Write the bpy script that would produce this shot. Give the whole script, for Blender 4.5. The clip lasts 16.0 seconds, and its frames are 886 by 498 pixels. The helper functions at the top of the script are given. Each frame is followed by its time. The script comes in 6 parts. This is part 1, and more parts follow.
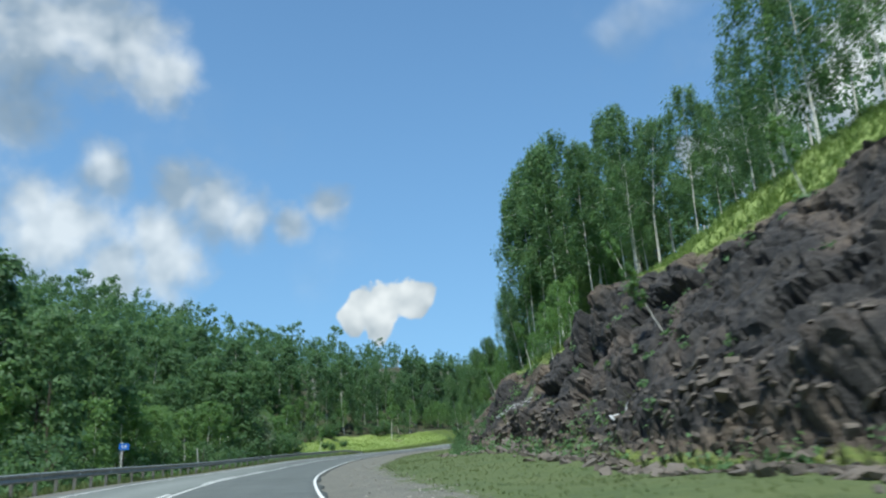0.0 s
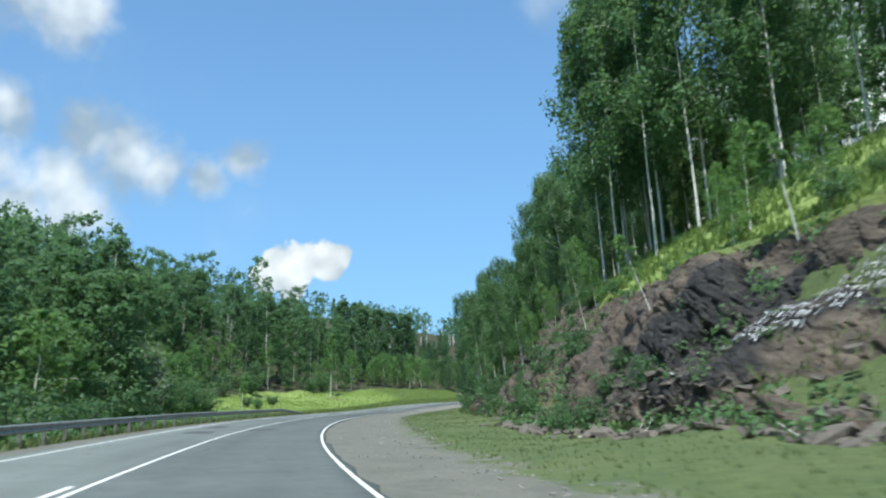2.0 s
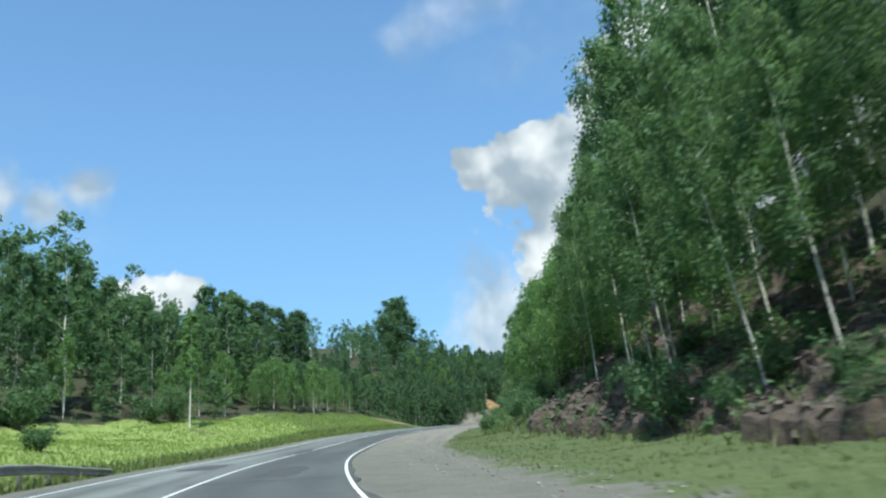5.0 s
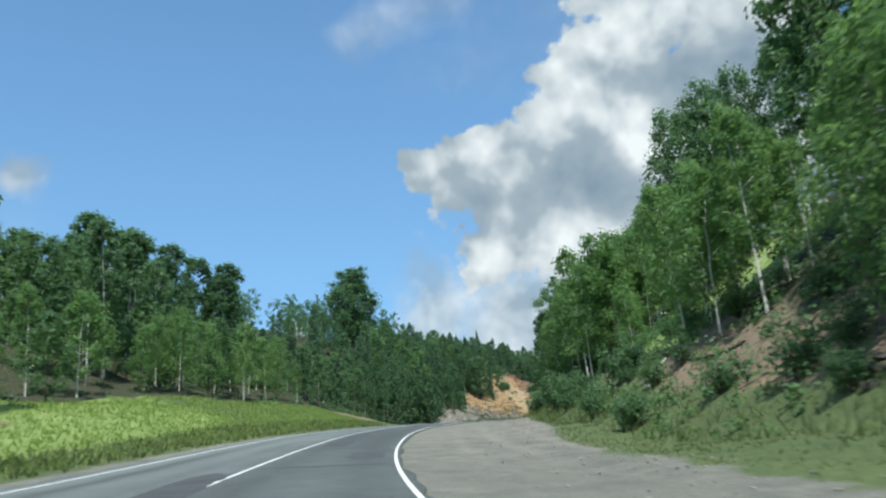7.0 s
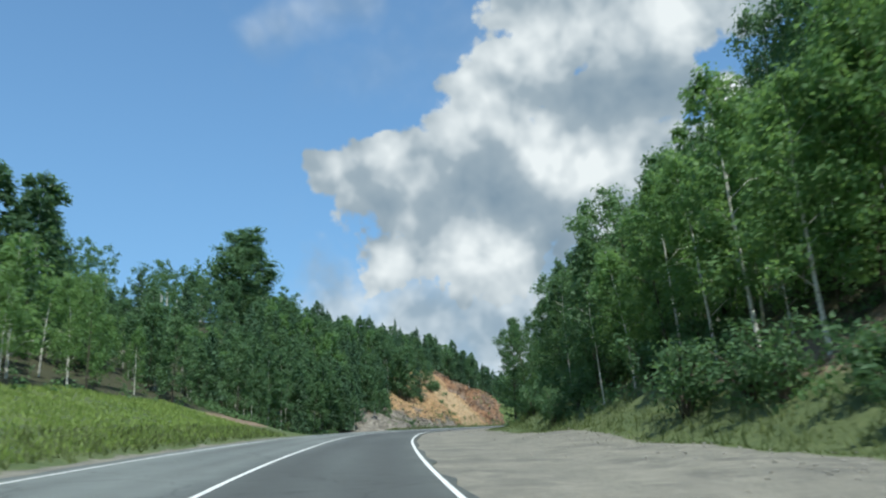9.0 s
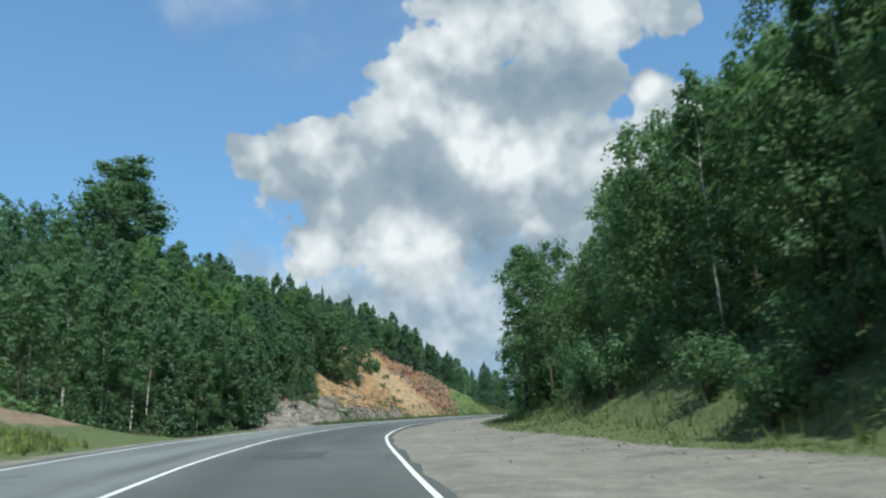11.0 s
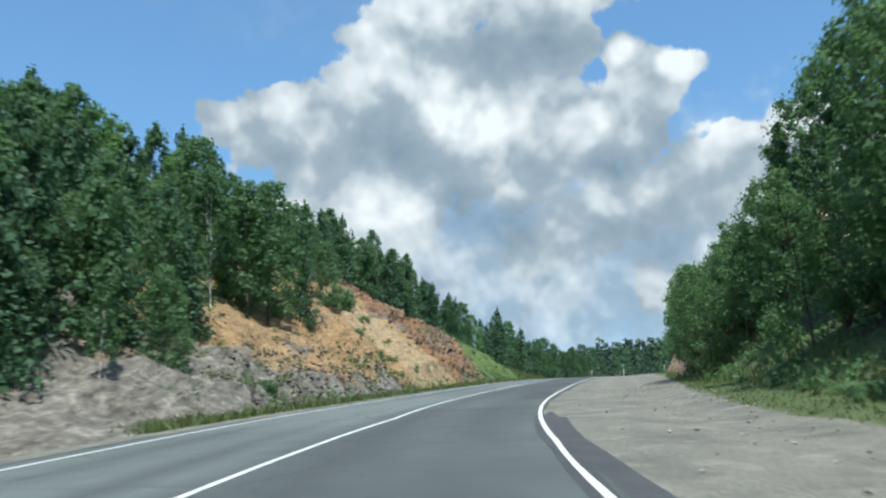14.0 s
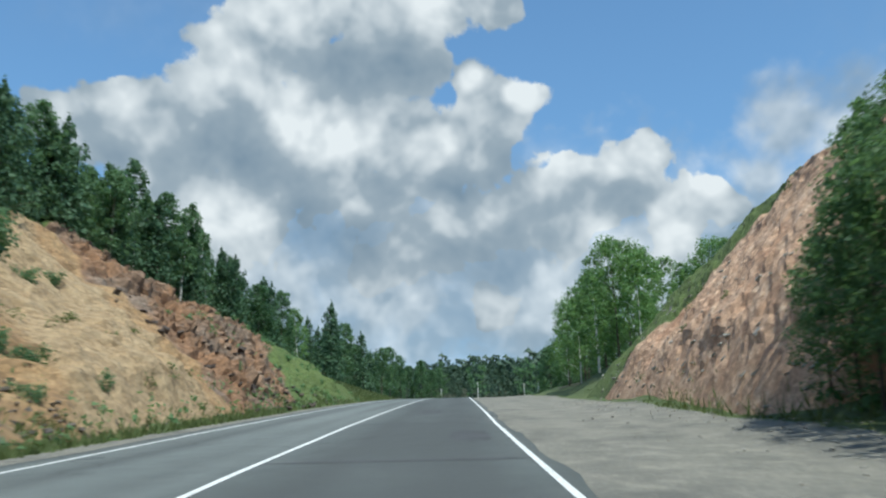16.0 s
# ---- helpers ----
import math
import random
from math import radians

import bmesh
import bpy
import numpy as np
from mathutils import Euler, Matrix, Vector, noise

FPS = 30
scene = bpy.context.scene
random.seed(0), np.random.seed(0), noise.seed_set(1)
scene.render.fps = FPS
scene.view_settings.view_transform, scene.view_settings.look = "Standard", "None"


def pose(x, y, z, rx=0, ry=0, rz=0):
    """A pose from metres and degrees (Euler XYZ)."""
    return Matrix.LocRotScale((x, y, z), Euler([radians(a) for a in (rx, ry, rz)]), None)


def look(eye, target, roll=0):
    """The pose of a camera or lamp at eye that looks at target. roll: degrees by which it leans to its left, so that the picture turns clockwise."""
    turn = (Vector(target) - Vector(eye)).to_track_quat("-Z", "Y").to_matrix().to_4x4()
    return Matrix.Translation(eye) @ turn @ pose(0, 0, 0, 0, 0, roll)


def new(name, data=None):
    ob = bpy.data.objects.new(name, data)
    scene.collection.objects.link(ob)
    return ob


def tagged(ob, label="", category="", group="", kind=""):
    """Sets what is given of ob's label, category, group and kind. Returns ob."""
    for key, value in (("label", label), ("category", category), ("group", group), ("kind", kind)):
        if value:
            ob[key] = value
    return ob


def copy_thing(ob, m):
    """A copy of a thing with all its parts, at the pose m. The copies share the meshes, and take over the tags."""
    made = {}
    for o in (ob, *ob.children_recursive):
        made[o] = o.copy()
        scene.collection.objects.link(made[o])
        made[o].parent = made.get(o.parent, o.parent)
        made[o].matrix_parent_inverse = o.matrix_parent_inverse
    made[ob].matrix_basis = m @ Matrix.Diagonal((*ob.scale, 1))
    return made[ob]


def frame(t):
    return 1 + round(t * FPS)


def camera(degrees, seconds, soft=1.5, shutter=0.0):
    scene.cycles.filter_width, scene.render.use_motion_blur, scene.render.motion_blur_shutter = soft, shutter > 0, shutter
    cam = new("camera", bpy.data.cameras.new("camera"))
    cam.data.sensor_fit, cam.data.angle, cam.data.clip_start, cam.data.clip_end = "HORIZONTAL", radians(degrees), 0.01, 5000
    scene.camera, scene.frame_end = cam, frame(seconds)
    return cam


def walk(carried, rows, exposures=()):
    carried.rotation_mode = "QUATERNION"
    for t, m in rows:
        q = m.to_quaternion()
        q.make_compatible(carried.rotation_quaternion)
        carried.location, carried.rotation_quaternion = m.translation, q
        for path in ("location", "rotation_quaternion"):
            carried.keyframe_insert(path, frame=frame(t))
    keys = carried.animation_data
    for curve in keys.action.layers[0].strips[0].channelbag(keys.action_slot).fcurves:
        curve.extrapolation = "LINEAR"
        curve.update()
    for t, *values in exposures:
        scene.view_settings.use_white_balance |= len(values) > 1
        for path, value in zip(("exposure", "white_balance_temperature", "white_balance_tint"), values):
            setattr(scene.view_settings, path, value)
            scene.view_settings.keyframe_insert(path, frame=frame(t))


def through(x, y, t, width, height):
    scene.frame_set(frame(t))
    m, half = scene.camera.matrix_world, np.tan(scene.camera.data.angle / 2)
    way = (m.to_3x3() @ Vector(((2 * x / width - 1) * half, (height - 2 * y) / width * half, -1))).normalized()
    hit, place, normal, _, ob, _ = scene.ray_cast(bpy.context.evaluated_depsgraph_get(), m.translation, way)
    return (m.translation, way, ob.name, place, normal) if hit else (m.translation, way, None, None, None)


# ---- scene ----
cam = camera(59.1, 16.0, 2.2, 0.3)
METRES, EYE, TILT, LEAN, TURN = 270.0, 1.05, 14.0, 2.0, 0.0
ROWS = [
    (0.0, 0.0, 0.0, 0.0, -0.0, 0.0, -0.0),
    (0.5, -0.0087, 0.0338, -0.0089, -1.75, -1.05, -1.72),
    (1.0, -0.0161, 0.0683, -0.0178, -2.5, -1.54, -1.9),
    (1.5, -0.0225, 0.1044, -0.0271, -3.79, -2.47, -2.82),
    (2.0, -0.0273, 0.1377, -0.0359, -5.99, -2.34, -3.3),
    (2.5, -0.0313, 0.1712, -0.0447, -8.26, -0.86, -3.46),
    (3.0, -0.0345, 0.2059, -0.0536, -10.35, 0.47, -3.28),
    (3.5, -0.0365, 0.2392, -0.0619, -12.23, 0.84, -3.35),
    (4.0, -0.0371, 0.2734, -0.0704, -13.94, 1.12, -4.01),
    (4.5, -0.0366, 0.308, -0.0788, -15.72, 1.38, -3.43),
    (5.0, -0.0346, 0.3411, -0.0868, -16.24, 0.41, -2.94),
    (7.5, -0.0081, 0.503, -0.1254, -22.18, 1.43, -5.57),
    (8.0, -0.0004, 0.5321, -0.1316, -24.13, 2.05, -6.37),
    (8.5, 0.0093, 0.5628, -0.1378, -25.76, 1.87, -6.67),
    (9.0, 0.0195, 0.5923, -0.1438, -27.7, 2.01, -7.44),
    (11.5, 0.076, 0.7119, -0.1685, -33.45, 1.91, -8.11),
    (12.0, 0.0888, 0.7365, -0.1735, -32.92, 1.68, -7.82),
    (12.5, 0.1011, 0.7592, -0.1783, -31.39, 0.61, -6.94),
    (13.0, 0.1144, 0.782, -0.1828, -30.84, -0.35, -6.42),
    (13.5, 0.1295, 0.8059, -0.1878, -32.47, -0.61, -6.76),
    (14.0, 0.1447, 0.8281, -0.1926, -35.05, -0.31, -7.44),
    (14.5, 0.1605, 0.8489, -0.1972, -38.05, 0.77, -7.97),
    (15.0, 0.1786, 0.8703, -0.2012, -41.76, 2.01, -8.36),
    (15.5, 0.1964, 0.8893, -0.2048, -44.79, 2.95, -9.52),
    (16.0, 0.2162, 0.9087, -0.2082, -46.67, 2.66, -10.17),
]
walk(cam, [(t, pose(0, 0, EYE, TILT, LEAN, TURN) @ pose(METRES * x, METRES * y, METRES * z, 90 + pitch, roll, yaw)) for t, x, y, z, yaw, pitch, roll in ROWS],
     [(0.0, 0.20, 6120, 0), (0.5, 0.34, 6120, 0), (1.2, 0.44, 6100, 0), (5.0, 0.44, 6120, 0), (7.5, 0.22, 6150, 0), (9.0, 0.18, 6150, 0), (11.5, 0.20, 6150, 0), (12.0, 0.19, 6050, 0), (12.5, 0.31, 6030, 0), (13.0, 0.43, 6030, 0), (13.5, 0.52, 6030, 0), (14.0, 0.30, 6030, 0), (14.5, 0.12, 6030, 0), (15.0, -0.10, 6000, 0), (15.5, -0.28, 5980, 0), (16.0, 0.10, 6030, 0)])

# ---- world, sun, exposure ----
SUN_AZ, SUN_EL = 200.0, 61.0          # degrees clockwise from +y, and above the horizon


def direction(az, el):
    a, e = radians(az), radians(el)
    return Vector((math.sin(a) * math.cos(e), math.cos(a) * math.cos(e), math.sin(e)))


# cumulus puffs: azimuth, elevation, radius in degrees
SMALL_CLOUD = [(-6.3, 9.2, 1.0), (-4.9, 10.0, 1.4), (-3.5, 10.8, 1.5), (-2.0, 10.6, 1.4), (-0.7, 10.7, 1.0), (-3.9, 9.2, 1.3)]
TOWER_LEFT = [
    (20.4, 18.6, 2.0), (24.0, 19.7, 2.3), (27.1, 19.3, 3.1), (22.4, 17.4, 2.5), (30.1, 21.0, 2.7), (25.3, 16.9, 2.5), (29.4, 17.6, 3.3), (30.4, 12.7, 2.9), (33.2, 12.8, 2.9),
    (34.8, 12.5, 1.7), (27.6, 13.6, 2.5), (24.6, 12.6, 2.2)]
TOWER = [
    (32.0, 24.3, 2.3), (33.2, 26.1, 2.3), (36.6, 26.0, 3.7), (33.8, 22.3, 3.3), (40.1, 27.3, 3.3), (43.7, 27.3, 3.3), (47.2, 27.7, 2.5), (41.0, 23.8, 4.1), (45.4, 24.0, 2.7),
    (37.6, 20.6, 4.1), (33.0, 18.8, 3.7), (41.8, 19.9, 3.7), (35.9, 15.7, 3.3), (40.1, 16.6, 3.7), (45.3, 18.2, 2.9), (48.7, 17.4, 2.9), (50.9, 18.9, 2.5), (51.8, 20.5, 1.9),
    (50.4, 22.4, 1.5), (54.3, 21.2, 1.5), (52.8, 20.8, 1.6), (52.1, 16.8, 1.5), (47.8, 15.7, 2.1), (43.9, 14.6, 2.5), (42.2, 13.5, 1.7), (36.6, 30.4, 3.7), (42.5, 31.0, 3.5),
    (47.5, 30.6, 2.9), (53.0, 28.4, 1.6), (51.0, 29.0, 1.8)]
LOWER_BAND = [
    (42.6, 8.8, 1.7), (45.1, 10.0, 2.3), (47.6, 10.8, 2.5), (50.2, 12.4, 2.5), (52.8, 13.1, 2.5), (55.4, 14.2, 2.4), (57.5, 15.1, 2.0), (59.6, 14.5, 2.5), (62.1, 15.4, 2.1),
    (63.4, 16.6, 1.5), (62.4, 14.1, 1.7), (56.9, 12.1, 2.5), (60.3, 13.1, 2.5), (65.9, 13.4, 1.7), (67.7, 14.0, 1.5), (68.5, 12.9, 1.3), (64.3, 13.1, 1.7), (65.0, 11.9, 1.7),
    (64.8, 9.5, 1.9), (51.0, 6.8, 1.9)]
AROUND = [(95, 24, 8), (120, 16, 7), (-60, 20, 8), (-75, 34, 7), (170, 25, 9), (-120, 22, 9), (-150, 40, 8), (75, 48, 6)]
PUFFS = SMALL_CLOUD + TOWER_LEFT + TOWER + LOWER_BAND + AROUND

# thinner shreds, and the hazy bank low in the sky
WISPS = [
    (-29.2, 27.0, 5.4), (-26, 28.3, 4.2), (-22.9, 27, 3.4), (-20.4, 25.4, 2.4), (-30.2, 21.9, 3.2), (-28, 14.1, 3.8), (-24.2, 18.6, 2.0), (-26, 15, 3.0), (-20.2, 14.7, 2.9),
    (-16.4, 16.6, 2.9), (-14, 16, 2.2), (-19.2, 17.6, 2.5), (-19.3, 12.7, 2.9), (-23, 12.2, 3.0), (-10.5, 15.8, 1.6), (-7.9, 17.6, 1.7), (-28.8, 15.5, 2.6),
    (78, 17, 4), (73, 18, 3), (71, 15, 2.4), (28, 8, 6), (35, 8, 9), (42, 7, 10), (49, 7, 10), (56, 7, 10), (63, 7, 9), (70, 9, 7), (21, 8, 4), (40, 12, 8), (47, 12, 7),
]

# one long feather of cirrus
FEATHER = [(22.4, 31.5, 2.6), (20.4, 30.6, 2.4), (18.6, 29.7, 2.2), (16.9, 28.8, 2.0), (15.2, 27.8, 1.7)]

BANK = [(27, 8, 7), (34, 8, 10), (44, 9, 12), (54, 8, 12), (62, 7, 10), (69, 8, 7)]

# grey undersides, and the sunlit heads
BELLIES = [
    (32.6, 18.2, 3.9), (29.1, 16.2, 3.1), (35.1, 16.5, 3.5), (42.3, 23.8, 3.9), (46.2, 23.4, 2.7), (38.4, 12.5, 3.5), (41.8, 11.3, 2.7), (49.5, 14.9, 2.6), (44.3, 15.4, 2.2),
    (52.7, 10.6, 2.7), (56.9, 11.8, 3.0), (61.1, 13.0, 2.6), (38.4, 14.6, 2.6), (53.0, 16.8, 2.2), (-28, 23.4, 5), (23.5, 16, 2.4), (40.2, 22.2, 3.6), (32.2, 19.6, 3.2), (38.3, 12.8, 2.6)]
HEADS = [
    (24.0, 21.0, 2.6), (20.7, 19.8, 2.0), (32.4, 25.7, 2.9), (35.8, 27.6, 3.3), (41.9, 28.2, 3.7), (47.2, 28, 2.6), (38.4, 19.8, 3.7), (41.8, 19.1, 2.9), (47.4, 17.8, 2.1),
    (42.2, 13.5, 1.6), (32.8, 12.9, 3.3), (29.6, 13.7, 2.3), (25, 13, 2.0), (50.6, 22.9, 1.5), (54.5, 21.5, 1.7), (48.7, 18.4, 1.4), (57.2, 16.1, 2.1), (60.1, 15.9, 2.1),
    (63.4, 17.0, 1.7), (48.5, 12.8, 2.1), (45.1, 10.8, 2.1), (51.5, 13.6, 2.1), (67.7, 14.7, 1.7), (64.8, 9.9, 2.1), (50.9, 7.0, 2.1), (-3, 10.8, 3.0), (30.2, 21.6, 2.0), (-20.6, 26.4, 2.6), (-24.6, 18.8, 1.6), (-28.2, 14.6, 3.2), (-14.4, 16.1, 2.4), (50.2, 22.7, 1.4), (54, 21.4, 1.5)]


def build_world():
    w = bpy.data.worlds.new("sky")
    scene.world = w
    w.use_nodes = True
    nt = w.node_tree
    nt.nodes.clear()
    N, L = nt.nodes.new, nt.links.new

    def math_node(op, a, b=None, c=None, clamp=False):
        n = N("ShaderNodeMath")
        n.operation, n.use_clamp = op, clamp
        for i, v in enumerate((a, b, c)):
            if v is None:
                continue
            if isinstance(v, (int, float)):
                n.inputs[i].default_value = v
            else:
                L(v, n.inputs[i])
        return n.outputs[0]

    out, bg = N("ShaderNodeOutputWorld"), N("ShaderNodeBackground")
    sky = N("ShaderNodeTexSky")
    sky.sky_type, sky.sun_disc = "NISHITA", False
    sky.sun_elevation, sky.sun_rotation = radians(SUN_EL), radians(SUN_AZ)
    sky.altitude, sky.air_density, sky.dust_density, sky.ozone_density = 300, 1.0, 1.4, 2.0
    tc = N("ShaderNodeTexCoord")
    vec = tc.outputs["Generated"]
    # an even summer sky: the blue changes little with height
    apart, even = N("ShaderNodeSeparateXYZ"), N("ShaderNodeCombineXYZ")
    L(vec, apart.inputs[0])
    L(apart.outputs["X"], even.inputs["X"])
    L(apart.outputs["Y"], even.inputs["Y"])
    L(math_node("ADD", math_node("MULTIPLY", apart.outputs["Z"], 0.52), 0.14), even.inputs["Z"])
    level_vec = N("ShaderNodeVectorMath")
    level_vec.operation = "NORMALIZE"
    L(even.outputs[0], level_vec.inputs[0])
    L(level_vec.outputs[0], sky.inputs["Vector"])

    def fbm(scale, detail, rough, offset=(0, 0, 0)):
        mp = N("ShaderNodeMapping")
        mp.inputs["Location"].default_value = offset
        L(vec, mp.inputs["Vector"])
        n = N("ShaderNodeTexNoise")
        n.inputs["Scale"].default_value, n.inputs["Detail"].default_value = scale, detail
        n.inputs["Roughness"].default_value = rough
        L(mp.outputs[0], n.inputs["Vector"])
        return n.outputs["Fac"]

    def billow(scale, offset=(0, 0, 0)):
        mp = N("ShaderNodeMapping")
        mp.inputs["Location"].default_value = offset
        L(bent_vec, mp.inputs["Vector"])
        n = N("ShaderNodeTexVoronoi")
        n.feature = "SMOOTH_F1"
        n.inputs["Scale"].default_value, n.inputs["Smoothness"].default_value = scale, 0.6
        n.inputs["Detail"].default_value, n.inputs["Roughness"].default_value = 2.0, 0.55
        L(mp.outputs[0], n.inputs["Vector"])
        return n.outputs["Distance"]

    warp = N("ShaderNodeTexNoise")
    warp.inputs["Scale"].default_value, warp.inputs["Detail"].default_value = 5.0, 3.0
    L(vec, warp.inputs["Vector"])
    push, bent = N("ShaderNodeVectorMath"), N("ShaderNodeVectorMath")
    push.operation, bent.operation = "MULTIPLY_ADD", "NORMALIZE"
    L(warp.outputs["Color"], push.inputs[0])
    push.inputs[1].default_value = (0.07, 0.07, 0.07)
    centred = N("ShaderNodeVectorMath")
    centred.operation = "SUBTRACT"
    L(vec, centred.inputs[0])
    centred.inputs[1].default_value = (0.035, 0.035, 0.035)
    L(centred.outputs[0], push.inputs[2])
    L(push.outputs[0], bent.inputs[0])
    bent_vec = bent.outputs[0]
    ragged = fbm(9.0, 7.0, 0.58)
    fine = fbm(30.0, 5.0, 0.6, (3, 1, 2))
    body, thin, bank, feather = None, None, None, None
    for az, el, r in PUFFS + WISPS + BANK + FEATHER:
        d = N("ShaderNodeVectorMath")
        d.operation = "DOT_PRODUCT"
        L(bent_vec, d.inputs[0])
        d.inputs[1].default_value = direction(az, el)
        ang = math_node("ARCCOSINE", math_node("MINIMUM", d.outputs["Value"], 1.0))
        bump = math_node("SUBTRACT", 1.0, math_node("DIVIDE", ang, radians(r)))
        if (az, el, r) in BANK:
            bank = bump if bank is None else math_node("SMOOTH_MAX", bank, bump, 0.3)
        elif (az, el, r) in FEATHER:
            feather = bump if feather is None else math_node("SMOOTH_MAX", feather, bump, 0.3)
        elif (az, el, r) in WISPS:
            thin = bump if thin is None else math_node("SMOOTH_MAX", thin, bump, 0.3)
        else:
            body = bump if body is None else math_node("SMOOTH_MAX", body, bump, 0.30)
    rag = math_node("ADD", math_node("MULTIPLY", math_node("SUBTRACT", ragged, 0.5), 1.1),
                    math_node("ADD", math_node("MULTIPLY", math_node("SUBTRACT", fine, 0.5), 0.9), math_node("MULTIPLY", math_node("SUBTRACT", 0.62, billow(26.0)), 0.60)))
    dens = math_node("ADD", math_node("MAXIMUM", body, -3.0), math_node("ADD", rag, 0.34))
    cum = N("ShaderNodeMapRange")
    cum.interpolation_type = "SMOOTHSTEP"
    cum.inputs["From Min"].default_value, cum.inputs["From Max"].default_value = -0.02, 0.26
    L(dens, cum.inputs["Value"])
    # thin veils over the whole dome
    veil = N("ShaderNodeMapRange")
    veil.interpolation_type = "SMOOTHSTEP"
    veil.inputs["From Min"].default_value, veil.inputs["From Max"].default_value = 0.55, 0.78
    veil.inputs["To Max"].default_value = 0.16
    L(fbm(3.2, 6.0, 0.6, (0.4, 2.1, 0.3)), veil.inputs["Value"])
    wisp = N("ShaderNodeMapRange")
    wisp.interpolation_type = "SMOOTHSTEP"
    wisp.inputs["From Min"].default_value, wisp.inputs["From Max"].default_value = -0.48, 0.62
    wisp.inputs["To Max"].default_value = 0.80
    L(math_node("ADD", math_node("MAXIMUM", thin, -3.0), math_node("MULTIPLY", rag, 0.75)), wisp.inputs["Value"])
    low = N("ShaderNodeMapRange")
    low.interpolation_type = "SMOOTHSTEP"
    low.inputs["From Min"].default_value, low.inputs["From Max"].default_value = -0.05, 0.70
    low.inputs["To Max"].default_value = 0.9
    L(math_node("ADD", math_node("MAXIMUM", bank, -3.0), math_node("MULTIPLY", rag, 0.22)), low.inputs["Value"])
    plume = N("ShaderNodeMapRange")
    plume.interpolation_type = "SMOOTHSTEP"
    plume.inputs["From Min"].default_value, plume.inputs["From Max"].default_value = -0.35, 1.0
    plume.inputs["To Max"].default_value = 0.34
    L(math_node("ADD", math_node("MAXIMUM", feather, -3.0), math_node("MULTIPLY", rag, 0.5)), plume.inputs["Value"])
    mask = math_node("MAXIMUM", plume.outputs[0], math_node("MAXIMUM", math_node("MAXIMUM", cum.outputs[0], veil.outputs[0]), math_node("MAXIMUM", wisp.outputs[0], low.outputs[0])))
    # sunlit tops, grey hollows: the billows' slope upwards
    slope = math_node("SUBTRACT", fbm(9.0, 3.5, 0.55), fbm(9.0, 3.5, 0.55, (0.008, 0.006, 0.030)))
    knobs = math_node("SUBTRACT", billow(20.0, (0.004, 0.003, 0.018)), billow(20.0))
    soft = math_node("SUBTRACT", fbm(4.5, 2.0, 0.45, (1, 1, 1)), fbm(4.5, 2.0, 0.45, (1.02, 1.01, 1.06)))
    shade = math_node("ADD", 0.66, math_node("ADD", math_node("MULTIPLY", slope, 1.6), math_node("MULTIPLY", soft, 2.2)))
    shade = math_node("ADD", shade, math_node("MULTIPLY", knobs, 0.40))
    for spots, depth in ((BELLIES, -0.34), (HEADS, 0.34)):
        for az, el, r in spots:
            d = N("ShaderNodeVectorMath")
            d.operation = "DOT_PRODUCT"
            L(bent_vec, d.inputs[0])
            d.inputs[1].default_value = direction(az, el)
            near = N("ShaderNodeMapRange")
            near.interpolation_type = "SMOOTHSTEP"
            near.inputs["From Min"].default_value, near.inputs["From Max"].default_value = math.cos(radians(r)), 1.0
            near.inputs["To Max"].default_value = depth
            L(d.outputs["Value"], near.inputs["Value"])
            shade = math_node("ADD", shade, near.outputs[0])
    shade = math_node("ADD", math_node("MULTIPLY", shade, 0.66), 0.19)
    lit = N("ShaderNodeValToRGB")
    cr = lit.color_ramp
    cr.elements.new(0.5)
    for el, (p, c) in zip(cr.elements, ((0.0, CLOUD_GREY), (0.52, CLOUD_MID), (1.0, CLOUD_WHITE))):
        el.position, el.color = p, c
    L(shade, lit.inputs[0])
    mix = N("ShaderNodeMix")
    mix.data_type = "RGBA"
    L(mask, mix.inputs["Factor"])
    tint = N("ShaderNodeMix")
    tint.data_type, tint.blend_type = "RGBA", "MULTIPLY"
    tint.inputs["Factor"].default_value = 1.0
    L(sky.outputs[0], tint.inputs["A"])
    tint.inputs["B"].default_value = SKY_TINT
    L(tint.outputs["Result"], mix.inputs["A"])
    L(lit.outputs[0], mix.inputs["B"])
    L(mix.outputs["Result"], bg.inputs[0])
    bg.inputs[1].default_value = SKY_STRENGTH
    L(bg.outputs[0], out.inputs[0])


CLOUD_GREY, CLOUD_MID, CLOUD_WHITE = (1.42, 1.85, 2.38, 1), (2.4, 2.72, 3.12, 1), (5.7, 5.6, 5.7, 1)
SKY_TINT = (0.84, 1.0, 1.08, 1)
SKY_STRENGTH = 0.14
build_world()
sun = new("sun", bpy.data.lights.new("sun", "SUN"))
sun.data.energy, sun.data.angle, sun.data.color = 4.6, radians(0.6), (1.0, 0.95, 0.87)
sun.matrix_world = look(direction(SUN_AZ, SUN_EL) * 200, (0, 0, 0))


